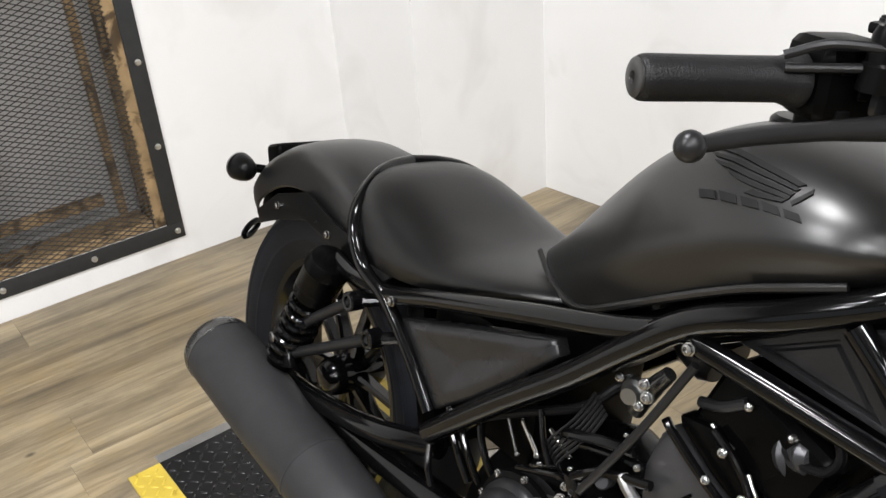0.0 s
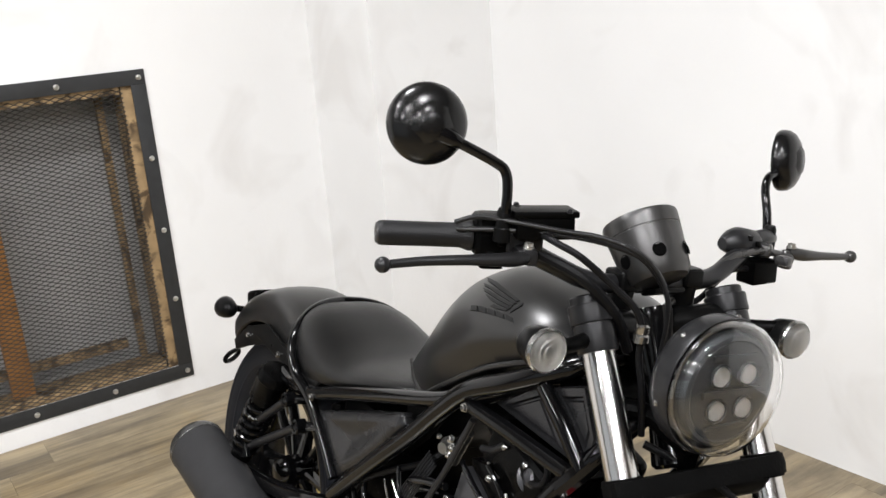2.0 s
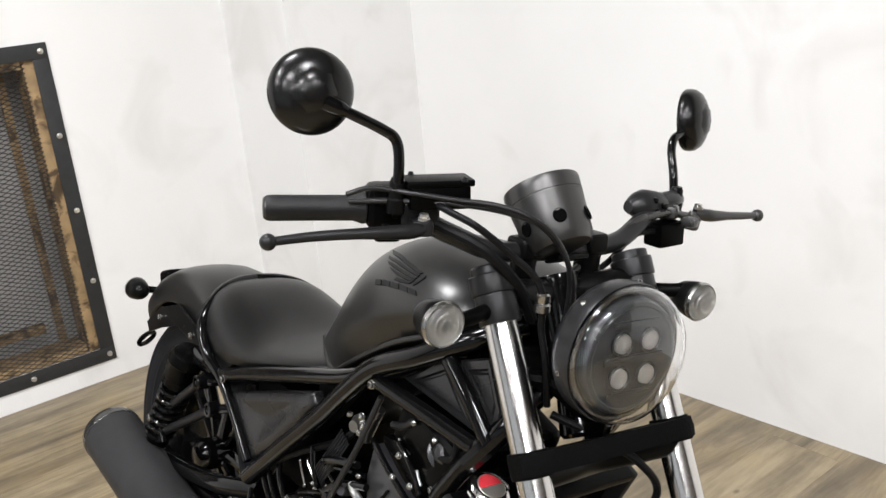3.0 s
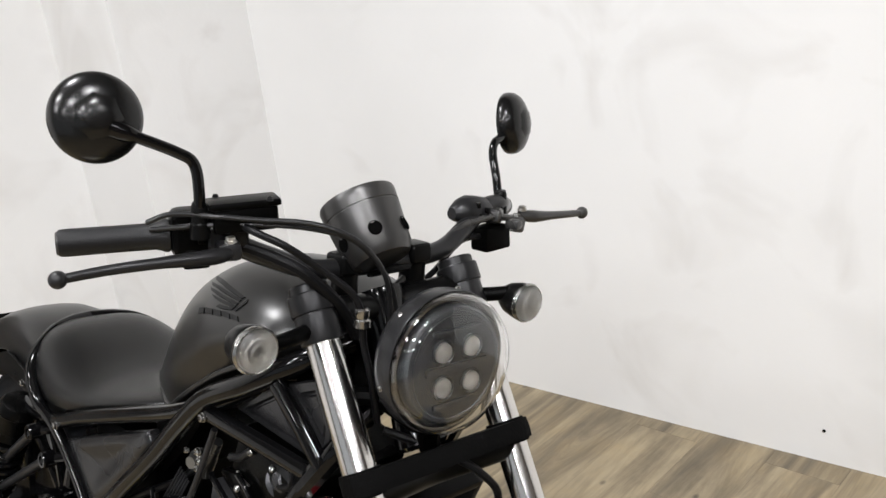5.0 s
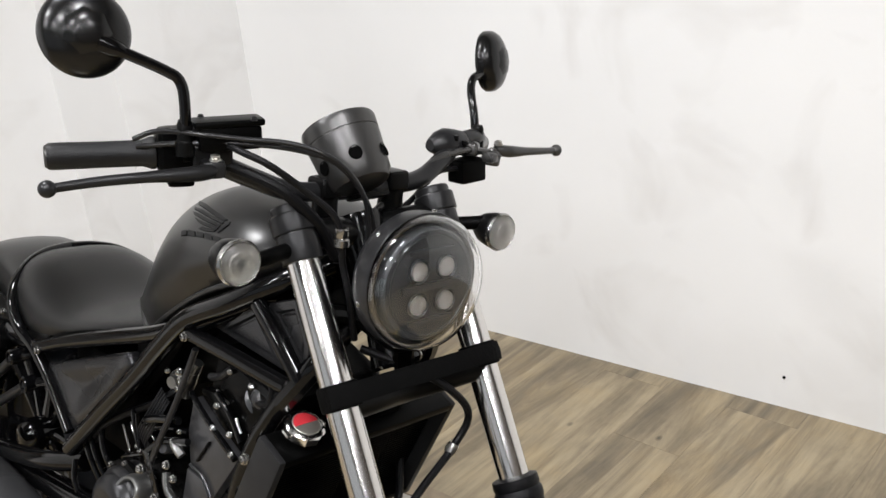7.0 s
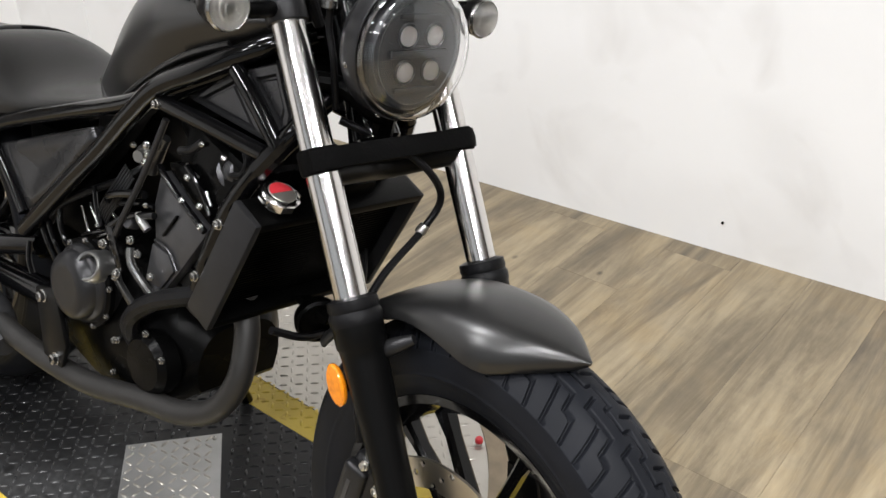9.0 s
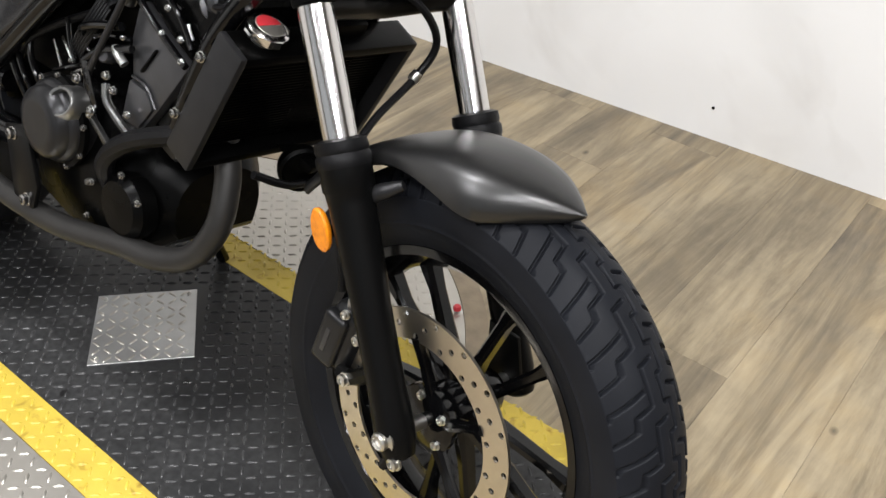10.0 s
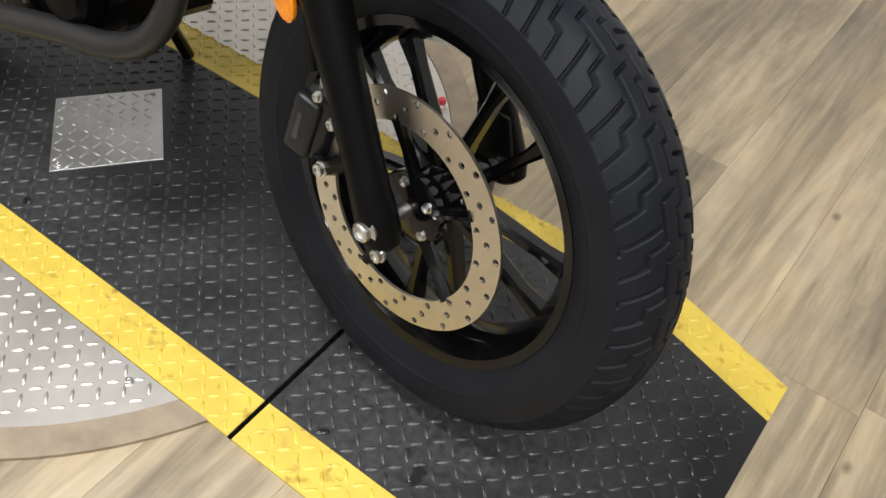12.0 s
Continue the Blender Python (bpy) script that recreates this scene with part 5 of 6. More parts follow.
def tank():
    st = [(-0.085, 0.036, 0.722, 0.738), (-0.07, 0.054, 0.714, 0.752), (-0.035, 0.074, 0.706, 0.786), (0.012, 0.095, 0.706, 0.842), (0.06, 0.116, 0.724, 0.893), (0.108, 0.133, 0.752, 0.931), (0.154, 0.141, 0.779, 0.952), (0.20, 0.149, 0.806, 0.964), (0.25, 0.149, 0.832, 0.964), (0.30, 0.146, 0.853, 0.958), (0.34, 0.134, 0.868, 0.946), (0.365, 0.112, 0.878, 0.932), (0.382, 0.082, 0.888, 0.915)]
    xs = np.linspace(st[0][0], st[-1][0], 44)
    a = np.array(st)
    rings = []
    for i, x in enumerate(xs):
        w, zb, zt = (float(np.interp(x, a[:, 0], a[:, k])) for k in (1, 2, 3))
        rings.append(section(x, w, zb, zt, 2.6, 40, 0.84))
    # smooth the stations
    R = np.array(rings)
    for _ in range(3):
        R[1:-1] = 0.25 * R[:-2] + 0.5 * R[1:-1] + 0.25 * R[2:]
    ob = part("fuel_tank", loft([[tuple(p) for p in ring] for ring in R.tolist()]), TANKM, bike, "matte black metallic teardrop fuel tank", angle=60)
    lip = bmesh.new()
    for sg in (-1, 1):
        pts = [(x, sg * float(np.interp(x, a[:, 0], a[:, 1])) * 0.87, float(np.interp(x, a[:, 0], a[:, 2])) + 0.001) for x in np.linspace(-0.10, 0.33, 12)]
        add_tube(lip, pts, 0.0045, 8, 3)
    part("tank_seam", lip, TANKM, ob)
    part("fuel_cap", lathe([(0.034, 0), (0.034, 0.006), (0.030, 0.010), (0, 0.011)], (0.19, 0, 0.952), (0, 0, 1), 32), SATIN, ob)

    def on_side(u, ang, lift=0.0):
        """A place on the tank's right side: u along it, ang from the side to the top."""
        x = 0.262 + u
        w, zb, zt = (float(np.interp(x, a[:, 0], a[:, k])) for k in (1, 2, 3))
        q = 2 / 2.6
        return Vector((x, -(w + lift) * math.cos(ang) ** q, zb + (zt - zb + lift) * math.sin(ang) ** q))

    def decal(top, bottom, name):
        bm = bmesh.new()
        rows = [[bm.verts.new(on_side(u, g, lift)) for u, g in line] for lift in (0.0014, -0.0006) for line in (top, bottom)]
        n = len(top)
        for k in range(n - 1):
            for p, q in ((0, 1), (1, 3), (3, 2), (2, 0)):
                bm.faces.new((rows[p][k], rows[p][k + 1], rows[q][k + 1], rows[q][k]))
        for k in (0, n - 1):
            bm.faces.new((rows[0][k], rows[1][k], rows[3][k], rows[2][k]))
        return part(name, bm, DECAL, ob, "black tank emblem piece")

    # emblem: five feathers that run together, an edge stroke and a row of plain bars under them
    for tl, tr, bl, br in (
        ((-0.112, 1.055), (0.010, 0.755), (-0.094, 0.962), (0.005, 0.722)),
        ((-0.100, 0.935), (0.008, 0.706), (-0.090, 0.880), (0.006, 0.680)),
        ((-0.088, 0.846), (0.006, 0.664), (-0.074, 0.784), (0.005, 0.634)),
        ((-0.064, 0.736), (0.005, 0.630), (-0.051, 0.686), (0.004, 0.598)),
        ((-0.030, 0.622), (0.003, 0.598), (-0.036, 0.591), (0.001, 0.568)),
        ((0.018, 0.738), (0.007, 0.588), (0.020, 0.696), (0.010, 0.560)),
    ):
        bow = 0.012
        up = [(tl[0] + (tr[0] - tl[0]) * t, tl[1] + (tr[1] - tl[1]) * t - bow * math.sin(math.pi * t)) for t in np.linspace(0, 1, 9)]
        lo = [(bl[0] + (br[0] - bl[0]) * t, bl[1] + (br[1] - bl[1]) * t - bow * math.sin(math.pi * t)) for t in np.linspace(0, 1, 9)]
        decal(up, lo, "emblem_feather")
    for k in range(5):
        u0 = -0.084 + 0.0245 * k - 0.0006 * k * k
        g0 = 0.600 - 0.019 * k
        w = 0.019 - 0.001 * k
        decal([(u0, g0), (u0 + w * 0.5, g0 - 0.009), (u0 + w, g0 - 0.018)], [(u0 + 0.006, g0 - 0.062), (u0 + 0.006 + w * 0.5, g0 - 0.071), (u0 + 0.006 + w, g0 - 0.080)], "emblem_bar")


def seat_and_tail():
    st = [(-0.452, 0.06, 0.700, 0.722), (-0.44, 0.095, 0.680, 0.738), (-0.41, 0.125, 0.655, 0.750), (-0.36, 0.142, 0.640, 0.748), (-0.30, 0.147, 0.635, 0.731), (-0.24, 0.144, 0.640, 0.710), (-0.18, 0.136, 0.650, 0.697), (-0.12, 0.126, 0.668, 0.702), (-0.06, 0.110, 0.684, 0.710), (-0.02, 0.094, 0.693, 0.713), (0.01, 0.074, 0.700, 0.712), (0.03, 0.045, 0.702, 0.709)]
    a = np.array(st)
    rings = []
    for x in np.linspace(st[0][0], st[-1][0], 36):
        w, zb, zt = (float(np.interp(x, a[:, 0], a[:, k])) for k in (1, 2, 3))
        rings.append(section(x, w, zb, zt, 3.1, 34, 0.95))
    R = np.array(rings)
    for _ in range(3):
        R[1:-1] = 0.25 * R[:-2] + 0.5 * R[1:-1] + 0.25 * R[2:]
    seat = part("seat", loft(R.tolist()), SEATM, bike, "black vinyl solo seat", angle=60)
    for sg in (-1, 1):
        hoop = [(x, sg * y, z) for x, y, z in ((-0.438, 0.0, 0.738), (-0.425, 0.045, 0.737), (-0.405, 0.085, 0.728), (-0.378, 0.125, 0.702), (-0.356, 0.144, 0.672), (-0.322, 0.147, 0.632), (-0.264, 0.144, 0.606), (-0.202, 0.141, 0.552), (-0.146, 0.141, 0.495))]
        part("seat_hoop", tube(hoop, [0.0125, 0.0125, 0.0120, 0.0105, 0.0095, 0.0095], 12, 6), BLACK, bike, "black tube hooped round the seat")
    # rear mudguard
    rings = []
    for ang in np.linspace(radians(52), radians(141.5), 34):
        u = (ang - radians(52)) / radians(89.5)
        Rr = 0.396 + 0.02 * math.sin(u * math.pi)
        hw = 0.105 - 0.018 * u
        drop = 0.100 - 0.045 * u
        if u > 0.86:
            hw *= 1 - 0.3 * ((u - 0.86) / 0.14) ** 2
        pts = [(-1.0, 1.0), (-1.0, 0.7), (-0.96, 0.42), (-0.84, 0.20), (-0.6, 0.07), (-0.3, 0.015), (0, 0), (0.3, 0.015), (0.6, 0.07), (0.84, 0.20), (0.96, 0.42), (1.0, 0.7), (1.0, 1.0)]
        ring = [(RA.x + (Rr - drop * q) * math.cos(ang), p * hw, RA.z + (Rr - drop * q) * math.sin(ang)) for p, q in pts]
        ring += [(RA.x + (Rr - 0.004 - (drop - 0.001) * q) * math.cos(ang), p * (hw - 0.004), RA.z + (Rr - 0.004 - (drop - 0.001) * q) * math.sin(ang)) for p, q in reversed(pts)]
        rings.append(ring)
    fd = part("rear_mudguard", loft(rings), TANKM, bike, "matte black wide rear mudguard", angle=50)
    for sg in (-1, 1):
        stay = plate([(-0.38, 0.635), (-0.46, 0.640), (-0.56, 0.662), (-0.66, 0.628), (-0.735, 0.575), (-0.72, 0.555), (-0.65, 0.585), (-0.56, 0.615), (-0.46, 0.600), (-0.39, 0.600)], sg * 0.106, sg * 0.112, 0.001)
        so = part("mudguard_stay", stay, SATIN, bike, "black curved mudguard stay")
        for x, z in ((-0.482, 0.618), (-0.652, 0.610)):
            bolt("stay_bolt", (x, sg * 0.113, z), (0, sg, 0), 0.0055, so, material=DBOLT)
        # rear indicator
        at = Vector((-0.812, sg * 0.110, 0.631))
        ind = indicator(sg, at, (-1, 0, -0.05), 0.05, "rear_indicator")
        part("stalk", tube([(-0.79, sg * 0.05, 0.625), (-0.80, sg * 0.075, 0.628), (-0.805, sg * 0.10, 0.631)], 0.008, 10), PLASTIC, bike)
    tl = bmesh.new()
    add_box(tl, (0.055, 0.105, 0.042), Matrix.Translation((-0.80, 0, 0.652)) @ Matrix.Rotation(radians(-18), 4, "Y"), 0.012, 3)
    add_box(tl, (0.030, 0.070, 0.10), Matrix.Translation((-0.845, 0, 0.57)) @ Matrix.Rotation(radians(20), 4, "Y"), 0.008, 2)
    part("tail_lamp", tl, PLASTIC, bike, "black tail lamp and bracket")
    pl = bmesh.new()
    for sg in (-1, 1):
        add_tube(pl, [(-0.79, sg * 0.03, 0.535), (-0.790, sg * 0.048, 0.508), (-0.80, sg * 0.055, 0.480), (-0.80, sg * 0.05, 0.45)], 0.007, 8)
        loop = [(-0.820 + 0.028 * math.cos(a), sg * (0.080 + 0.028 * math.cos(a)), 0.506 + 0.010 * math.sin(a)) for a in np.linspace(0, 2 * math.pi, 17)]
        add_tube(pl, loop, 0.0055, 8, smooth=False, cap=False)
        add_tube(pl, [(-0.793, sg * 0.053, 0.503), (-0.797, sg * 0.055, 0.485)], 0.0065, 8, smooth=False)
    add_box(pl, (0.006, 0.11, 0.03), Matrix.Translation((-0.80, 0, 0.455)), 0.002)
    part("plate_bracket", pl, PLASTIC, bike, "black looped plate bracket without a plate")


def frame_parts():
    for sg in (-1, 1):
        def f(*pts):
            return [(x, sg * y, z) for x, y, z in pts]
        part("upper_frame_tube", tube(f((0.40, 0.045, 0.892), (0.365, 0.10, 0.866), (0.294, 0.128, 0.826), (0.215, 0.137, 0.787), (0.155, 0.140, 0.736), (0.08, 0.141, 0.664), (-0.013, 0.141, 0.584), (-0.10, 0.141, 0.505), (-0.14, 0.141, 0.468)), 0.0150, 14, 8), BLACK, bike, "gloss black frame tube")
        part("lower_tank_rail", tube(f((0.39, 0.04, 0.862), (0.30, 0.10, 0.822), (0.21, 0.128, 0.772)), 0.013, 12), BLACK, bike, "gloss black frame rail")
        part("trellis_tube", tube(f((0.218, 0.135, 0.766), (0.31, 0.128, 0.757), (0.412, 0.119, 0.745)), 0.0115, 12), BLACK, bike)
        part("trellis_tube", tube(f((0.345, 0.117, 0.836), (0.39, 0.117, 0.800), (0.432, 0.115, 0.758)), 0.0115, 12), BLACK, bike)
        part("down_tube", tube(f((0.460, 0.05, 0.835), (0.448, 0.095, 0.792), (0.430, 0.112, 0.758), (0.405, 0.121, 0.724), (0.366, 0.128, 0.662), (0.335, 0.130, 0.59), (0.312, 0.128, 0.53)), 0.0135, 12), BLACK, bike, "gloss black down tube")
        part("tube_weld", tube(f((0.444, 0.100, 0.782), (0.428, 0.113, 0.755), (0.405, 0.121, 0.724)), 0.0148, 10), BLACK, bike)
        part("seat_rail", tube(f((0.205, 0.136, 0.774), (0.13, 0.138, 0.743), (0.02, 0.139, 0.708), (-0.076, 0.139, 0.677), (-0.17, 0.139, 0.646), (-0.26, 0.139, 0.615), (-0.36, 0.132, 0.598), (-0.43, 0.125, 0.600)), 0.0125, 12), BLACK, bike, "gloss black seat rail")
        bolt("frame_bolt", (-0.240, sg * 0.151, 0.615), (0, sg, 0), 0.0060, bike)
        bolt("frame_bolt", (0.220, sg * 0.146, 0.764), (0, sg, 0), 0.0055, bike)
        # passenger peg brackets
        for lug, end in (((-0.327, 0.155, 0.579), (-0.500, 0.157, 0.456)), ((-0.272, 0.155, 0.545), (-0.492, 0.157, 0.416))):
            lug, end = Vector((lug[0], sg * lug[1], lug[2])), Vector((end[0], sg * end[1], end[2]))
            stay = part("peg_stay", tube([lug, end], 0.0088, 14, smooth=False), GREYM, bike, "satin black passenger peg stay")
            part("stay_eye", lathe([(0.0085, -0.012), (0.0145, -0.011), (0.0145, 0.009), (0.0125, 0.011), (0.0085, 0.011), (0.008, 0.004), (0, 0.004)], lug, (0, sg, 0), 22), BLACK, stay)
            part("eye_post", tube([lug, lug + Vector((0.02, -sg * 0.03, 0.004))], 0.009, 10, smooth=False), BLACK, stay)
        part("peg_hanger", plate([(-0.485, 0.468), (-0.515, 0.470), (-0.530, 0.44), (-0.525, 0.405), (-0.495, 0.398), (-0.478, 0.42)], sg * 0.150, sg * 0.164, 0.003), SATIN, bike)
        part("stay_boss", lathe([(0.012, -0.02), (0.016, -0.018), (0.016, 0.014), (0.010, 0.018), (0, 0.018)], (-0.51, sg * 0.16, 0.445), (0, sg, 0), 20), BLACK, bike)
        # side panel
        poly = []
        corners = [(-0.240, 0.588), (-0.17, 0.612), (-0.08, 0.645), (0.045, 0.688), (0.055, 0.672), (0.0, 0.615), (-0.07, 0.552), (-0.145, 0.496)]
        for (xa, za), (xb, zb) in zip(corners, corners[1:] + corners[:1]):
            poly += [(xa + (xb - xa) * k / 4, za + (zb - za) * k / 4) for k in range(4)]
        rings = []
        for k, y in ((1.0, 0.116), (1.0, 0.130), (0.985, 0.134), (0.93, 0.1365), (0.80, 0.1385), (0.60, 0.1375), (0.40, 0.1355), (0.20, 0.134), (0.04, 0.1335)):
            rings.append([(-0.105 + (x + 0.105) * k, sg * y, 0.588 + (z - 0.588) * k) for x, z in poly])
        part("side_cover", loft(rings), PANELM, bike, "satin black triangular side cover with a shallow hollow", angle=60)
        # triangular infill of the trellis, pressed in twice
        for poly in ([(0.235, 0.776), (0.333, 0.832), (0.408, 0.757)], [(0.355, 0.838), (0.41, 0.858), (0.440, 0.800), (0.436, 0.768)]):
            c = Vector((sum(p[0] for p in poly) / len(poly), sum(p[1] for p in poly) / len(poly)))
            rings = []
            for k, y in ((1.0, 0.094), (1.0, 0.107), (0.95, 0.1105), (0.70, 0.1105), (0.62, 0.1045), (0.56, 0.1045), (0.50, 0.1085), (0.3, 0.1085)):
                rings.append([(c.x + (x - c.x) * k, sg * y, c.y + (z - c.y) * k) for x, z in poly])
            part("trellis_panel", loft(rings), PANELM, bike, "pressed black infill panel", angle=20)
        # shock absorber
        top, low = Vector((-0.425, sg * 0.142, 0.592)), Vector((-0.545, sg * 0.158, 0.355))
        d = (low - top).normalized()
        sh = part("shock_absorber", lathe([(0.020, -0.018), (0.030, -0.014), (0.036, -0.004), (0.037, 0.004), (0.0345, 0.008), (0.0345, 0.062), (0.024, 0.068), (0.018, 0.08), (0.018, 0.20), (0.022, 0.205), (0.024, 0.235), (0.016, 0.262), (0.014, 0.28)], top, d, 24), ENGB, bike, "black twin rear shock absorber")
        side_v = d.orthogonal().normalized()
        up_v = d.cross(side_v)
        coil = [top + d * (0.068 + 0.142 * t) + 0.0285 * (math.cos(2 * math.pi * 7 * t) * side_v + math.sin(2 * math.pi * 7 * t) * up_v) for t in np.linspace(0, 1, 113)]
        part("spring", tube(coil, 0.0052, 8, smooth=False), BLACK, sh, "black coil spring")
        bolt("shock_bolt", top + Vector((0, sg * 0.016, 0)), (0, sg, 0), 0.011, sh)
        # swing arm
        part("swing_arm", tube(f((-0.08, 0.10, 0.345), (-0.30, 0.115, 0.335), (-0.45, 0.122, 0.325), (-0.60, 0.122, 0.315)), [0.026, 0.022, 0.020, 0.024], 14), BLACK, bike, "gloss black swing arm")
    part("steering_head", lathe([(0.030, -0.17), (0.034, -0.165), (0.028, -0.12), (0.028, 0.0), (0.034, 0.02), (0.034, 0.03)], HEAD, U, 28), BLACK, bike)
    part("main_tube", tube([(0.40, 0, 0.89), (0.2, 0, 0.86), (0.0, 0, 0.70), (-0.2, 0, 0.60), (-0.42, 0, 0.60)], 0.028, 14), BLACK, bike)
    part("battery_box", box((0.22, 0.19, 0.16), Matrix.Translation((-0.11, 0, 0.555)), 0.015), PLASTIC, bike)
    part("inner_mudguard", box((0.05, 0.14, 0.22), Matrix.Translation((-0.265, 0, 0.47)) @ Matrix.Rotation(radians(-20), 4, "Y"), 0.015), PLASTIC, bike)


def engine():
    eng = part("crankcase", loft([section(x, w, zb, zt, 3.2, 26, 0.9) for x, w, zb, zt in ((-0.10, 0.10, 0.31, 0.44), (-0.06, 0.120, 0.285, 0.50), (0.04, 0.130, 0.275, 0.53), (0.15, 0.130, 0.275, 0.50), (0.22, 0.112, 0.29, 0.46), (0.255, 0.08, 0.32, 0.42))]), ENGB, bike, "black engine crankcase")
    # clutch cover with its oil filler
    C = Vector((0.045, -0.135, 0.440))
    part("clutch_cover", lathe([(0.064, -0.02), (0.063, 0.012), (0.060, 0.018), (0.056, 0.021), (0.053, 0.032), (0.047, 0.038), (0.036, 0.041), (0.030, 0.0405), (0, 0.0415)], C, (0, -1, 0), 48), GREYM, eng, "satin black clutch cover")
    part("cover_plate_rim", lathe([(0.062, -0.004), (0.071, -0.002), (0.071, 0.006), (0.064, 0.009)], C, (0, -1, 0), 48, loop=True), ENGB, eng)
    oil = part("oil_filler", lathe([(0.030, -0.03), (0.026, -0.010), (0.0235, -0.001), (0.0215, 0.001), (0.0180, 0.000), (0.0168, -0.004), (0.0160, -0.020), (0.0, -0.020)], (0.084, -0.162, 0.486), (0.25, -1, 0.45), 32), CASTL, eng, "open alloy ring of the oil filler")
    # added black disc that paints the inside of the open ring as shaded
    part("filler_dark_disc", lathe([(0.0155, -0.022), (0.0155, -0.012), (0.012, -0.011), (0, -0.011)], (0.084, -0.162, 0.486), (0.25, -1, 0.45), 16), DECAL, oil)
    for k in range(9):
        a = 2 * math.pi * k / 9 + 0.2
        bolt("cover_bolt", C + Vector((0.0690 * math.cos(a), -0.006, 0.0690 * math.sin(a))), (0, -1, 0), 0.0042, eng, material=DBOLT)
    part("pulse_cover", lathe([(0.052, -0.01), (0.050, 0.014), (0.040, 0.024), (0.0, 0.027)], (0.195, -0.112, 0.360), (0, -1, 0), 32), ENGB, eng)
    for x, z in ((0.116, 0.312), (0.185, 0.351), (0.240, 0.387), (0.198, 0.413), (0.116, 0.368), (0.126, 0.372)):
        bolt("case_bolt", (x, -0.133, z), (0, -1, 0), 0.0045, eng)
    # cylinder leaning forward, with cooling water jacket seams
    T = Matrix.Translation((0.235, 0, 0.56)) @ Matrix.Rotation(radians(20), 4, "Y")
    cyl = part("cylinder", box((0.125, 0.185, 0.20), T, 0.014, 3), ALLOY, bike, "grey cast cylinder block")
    part("cylinder_head", box((0.135, 0.20, 0.085), T @ Matrix.Translation((0, 0, 0.135)), 0.016, 3), ENGB, cyl, "black cylinder head cover")
    for k in range(4):
        part("cylinder_seam", box((0.129, 0.189, 0.004), T @ Matrix.Translation((0, 0, -0.07 + 0.045 * k)), 0.001), ENGB, cyl)
    for k in range(3):
        bolt("head_bolt", T @ Vector((-0.045 + 0.045 * k, -0.099, 0.10)), (0, -1, 0), 0.0045, cyl, material=DBOLT)
    casing = part("side_casing", plate([(0.189, 0.649), (0.178, 0.605), (0.184, 0.554), (0.167, 0.483), (0.211, 0.482), (0.245, 0.525), (0.303, 0.604), (0.243, 0.633), (0.197, 0.662)], -0.114, -0.096, 0.003), CASEM, cyl, "grey cast side casing")
    part("casing_step", plate([(0.184, 0.550), (0.170, 0.487), (0.209, 0.487), (0.238, 0.524), (0.222, 0.545)], -0.119, -0.112, 0.003), CASEM, cyl)
    part("casing_rib", tube([(0.188, -0.117, 0.556), (0.222, -0.117, 0.550), (0.244, -0.117, 0.527)], 0.0022, 6), CASEM, cyl)
    part("casing_rib", box((0.0035, 0.006, 0.05), Matrix.Translation((0.222, -0.1155, 0.588)) @ Matrix.Rotation(radians(38), 4, "Y"), 0.001), ENGB, cyl)
    part("rocker_cover", plate([(0.199, 0.675), (0.236, 0.680), (0.263, 0.668), (0.298, 0.634), (0.300, 0.612), (0.248, 0.636), (0.205, 0.664)], -0.108, -0.080, 0.004), ENGB, cyl, "black rocker cover")
    part("cover_edge", tube([(0.192, -0.117, 0.668), (0.205, -0.119, 0.660), (0.243, -0.119, 0.637), (0.303, -0.119, 0.607)], 0.0048, 10), BLACK, cyl)
    part("cover_edge", tube([(0.240, -0.107, 0.680), (0.264, -0.109, 0.668), (0.284, -0.109, 0.650), (0.300, -0.109, 0.628)], 0.0042, 10), BLACK, cyl)
    for x, z in ((0.252, 0.636), (0.296, 0.612), (0.262, 0.672), (0.292, 0.640)):
        bolt("cover_bolt", (x, -0.121, z), (0.2, -1, 0.3), 0.0038, cyl, material=DBOLT)
    # air box that fills the space under the tank
    part("air_box", plate([(-0.02, 0.69), (0.06, 0.705), (0.2, 0.80), (0.36, 0.86), (0.39, 0.80), (0.31, 0.782), (0.21, 0.768), (0.13, 0.725), (0.06, 0.645), (-0.02, 0.57)], -0.088, 0.088, 0.01), PLASTIC, bike, "black air box")
    # throttle body, injector and linkages
    part("throttle_body", lathe([(0.032, -0.06), (0.034, -0.03), (0.030, 0.0), (0.036, 0.02), (0.036, 0.05), (0.028, 0.06)], (0.118, 0.0, 0.715), (0.8, -0.05, -0.3), 24), ALLOY, bike)
    valve = part("idle_valve", lathe([(0.012, 0), (0.015, 0.003), (0.015, 0.012), (0.010, 0.016), (0.009, 0.024), (0, 0.024)], (0.141, -0.100, 0.670), (0.25, -0.95, 0.0), 20), CASTL, bike, "bright round regulator")
    part("valve_body", tube([(0.168, -0.092, 0.700), (0.148, -0.094, 0.668), (0.138, -0.094, 0.640)], [0.008, 0.012, 0.009], 12), ALLOYL, valve)
    part("valve_tail", tube([(0.118, -0.090, 0.672), (0.130, -0.094, 0.660), (0.140, -0.096, 0.648)], [0.006, 0.009, 0.006], 10), ALLOYL, valve)
    for x, z, rr in ((0.160, 0.690, 0.005), (0.166, 0.678, 0.0055), (0.158, 0.664, 0.0045), (0.128, 0.682, 0.004)):
        bolt("valve_screw", (x, -0.118, z), (0.2, -1, 0.1), rr, valve)
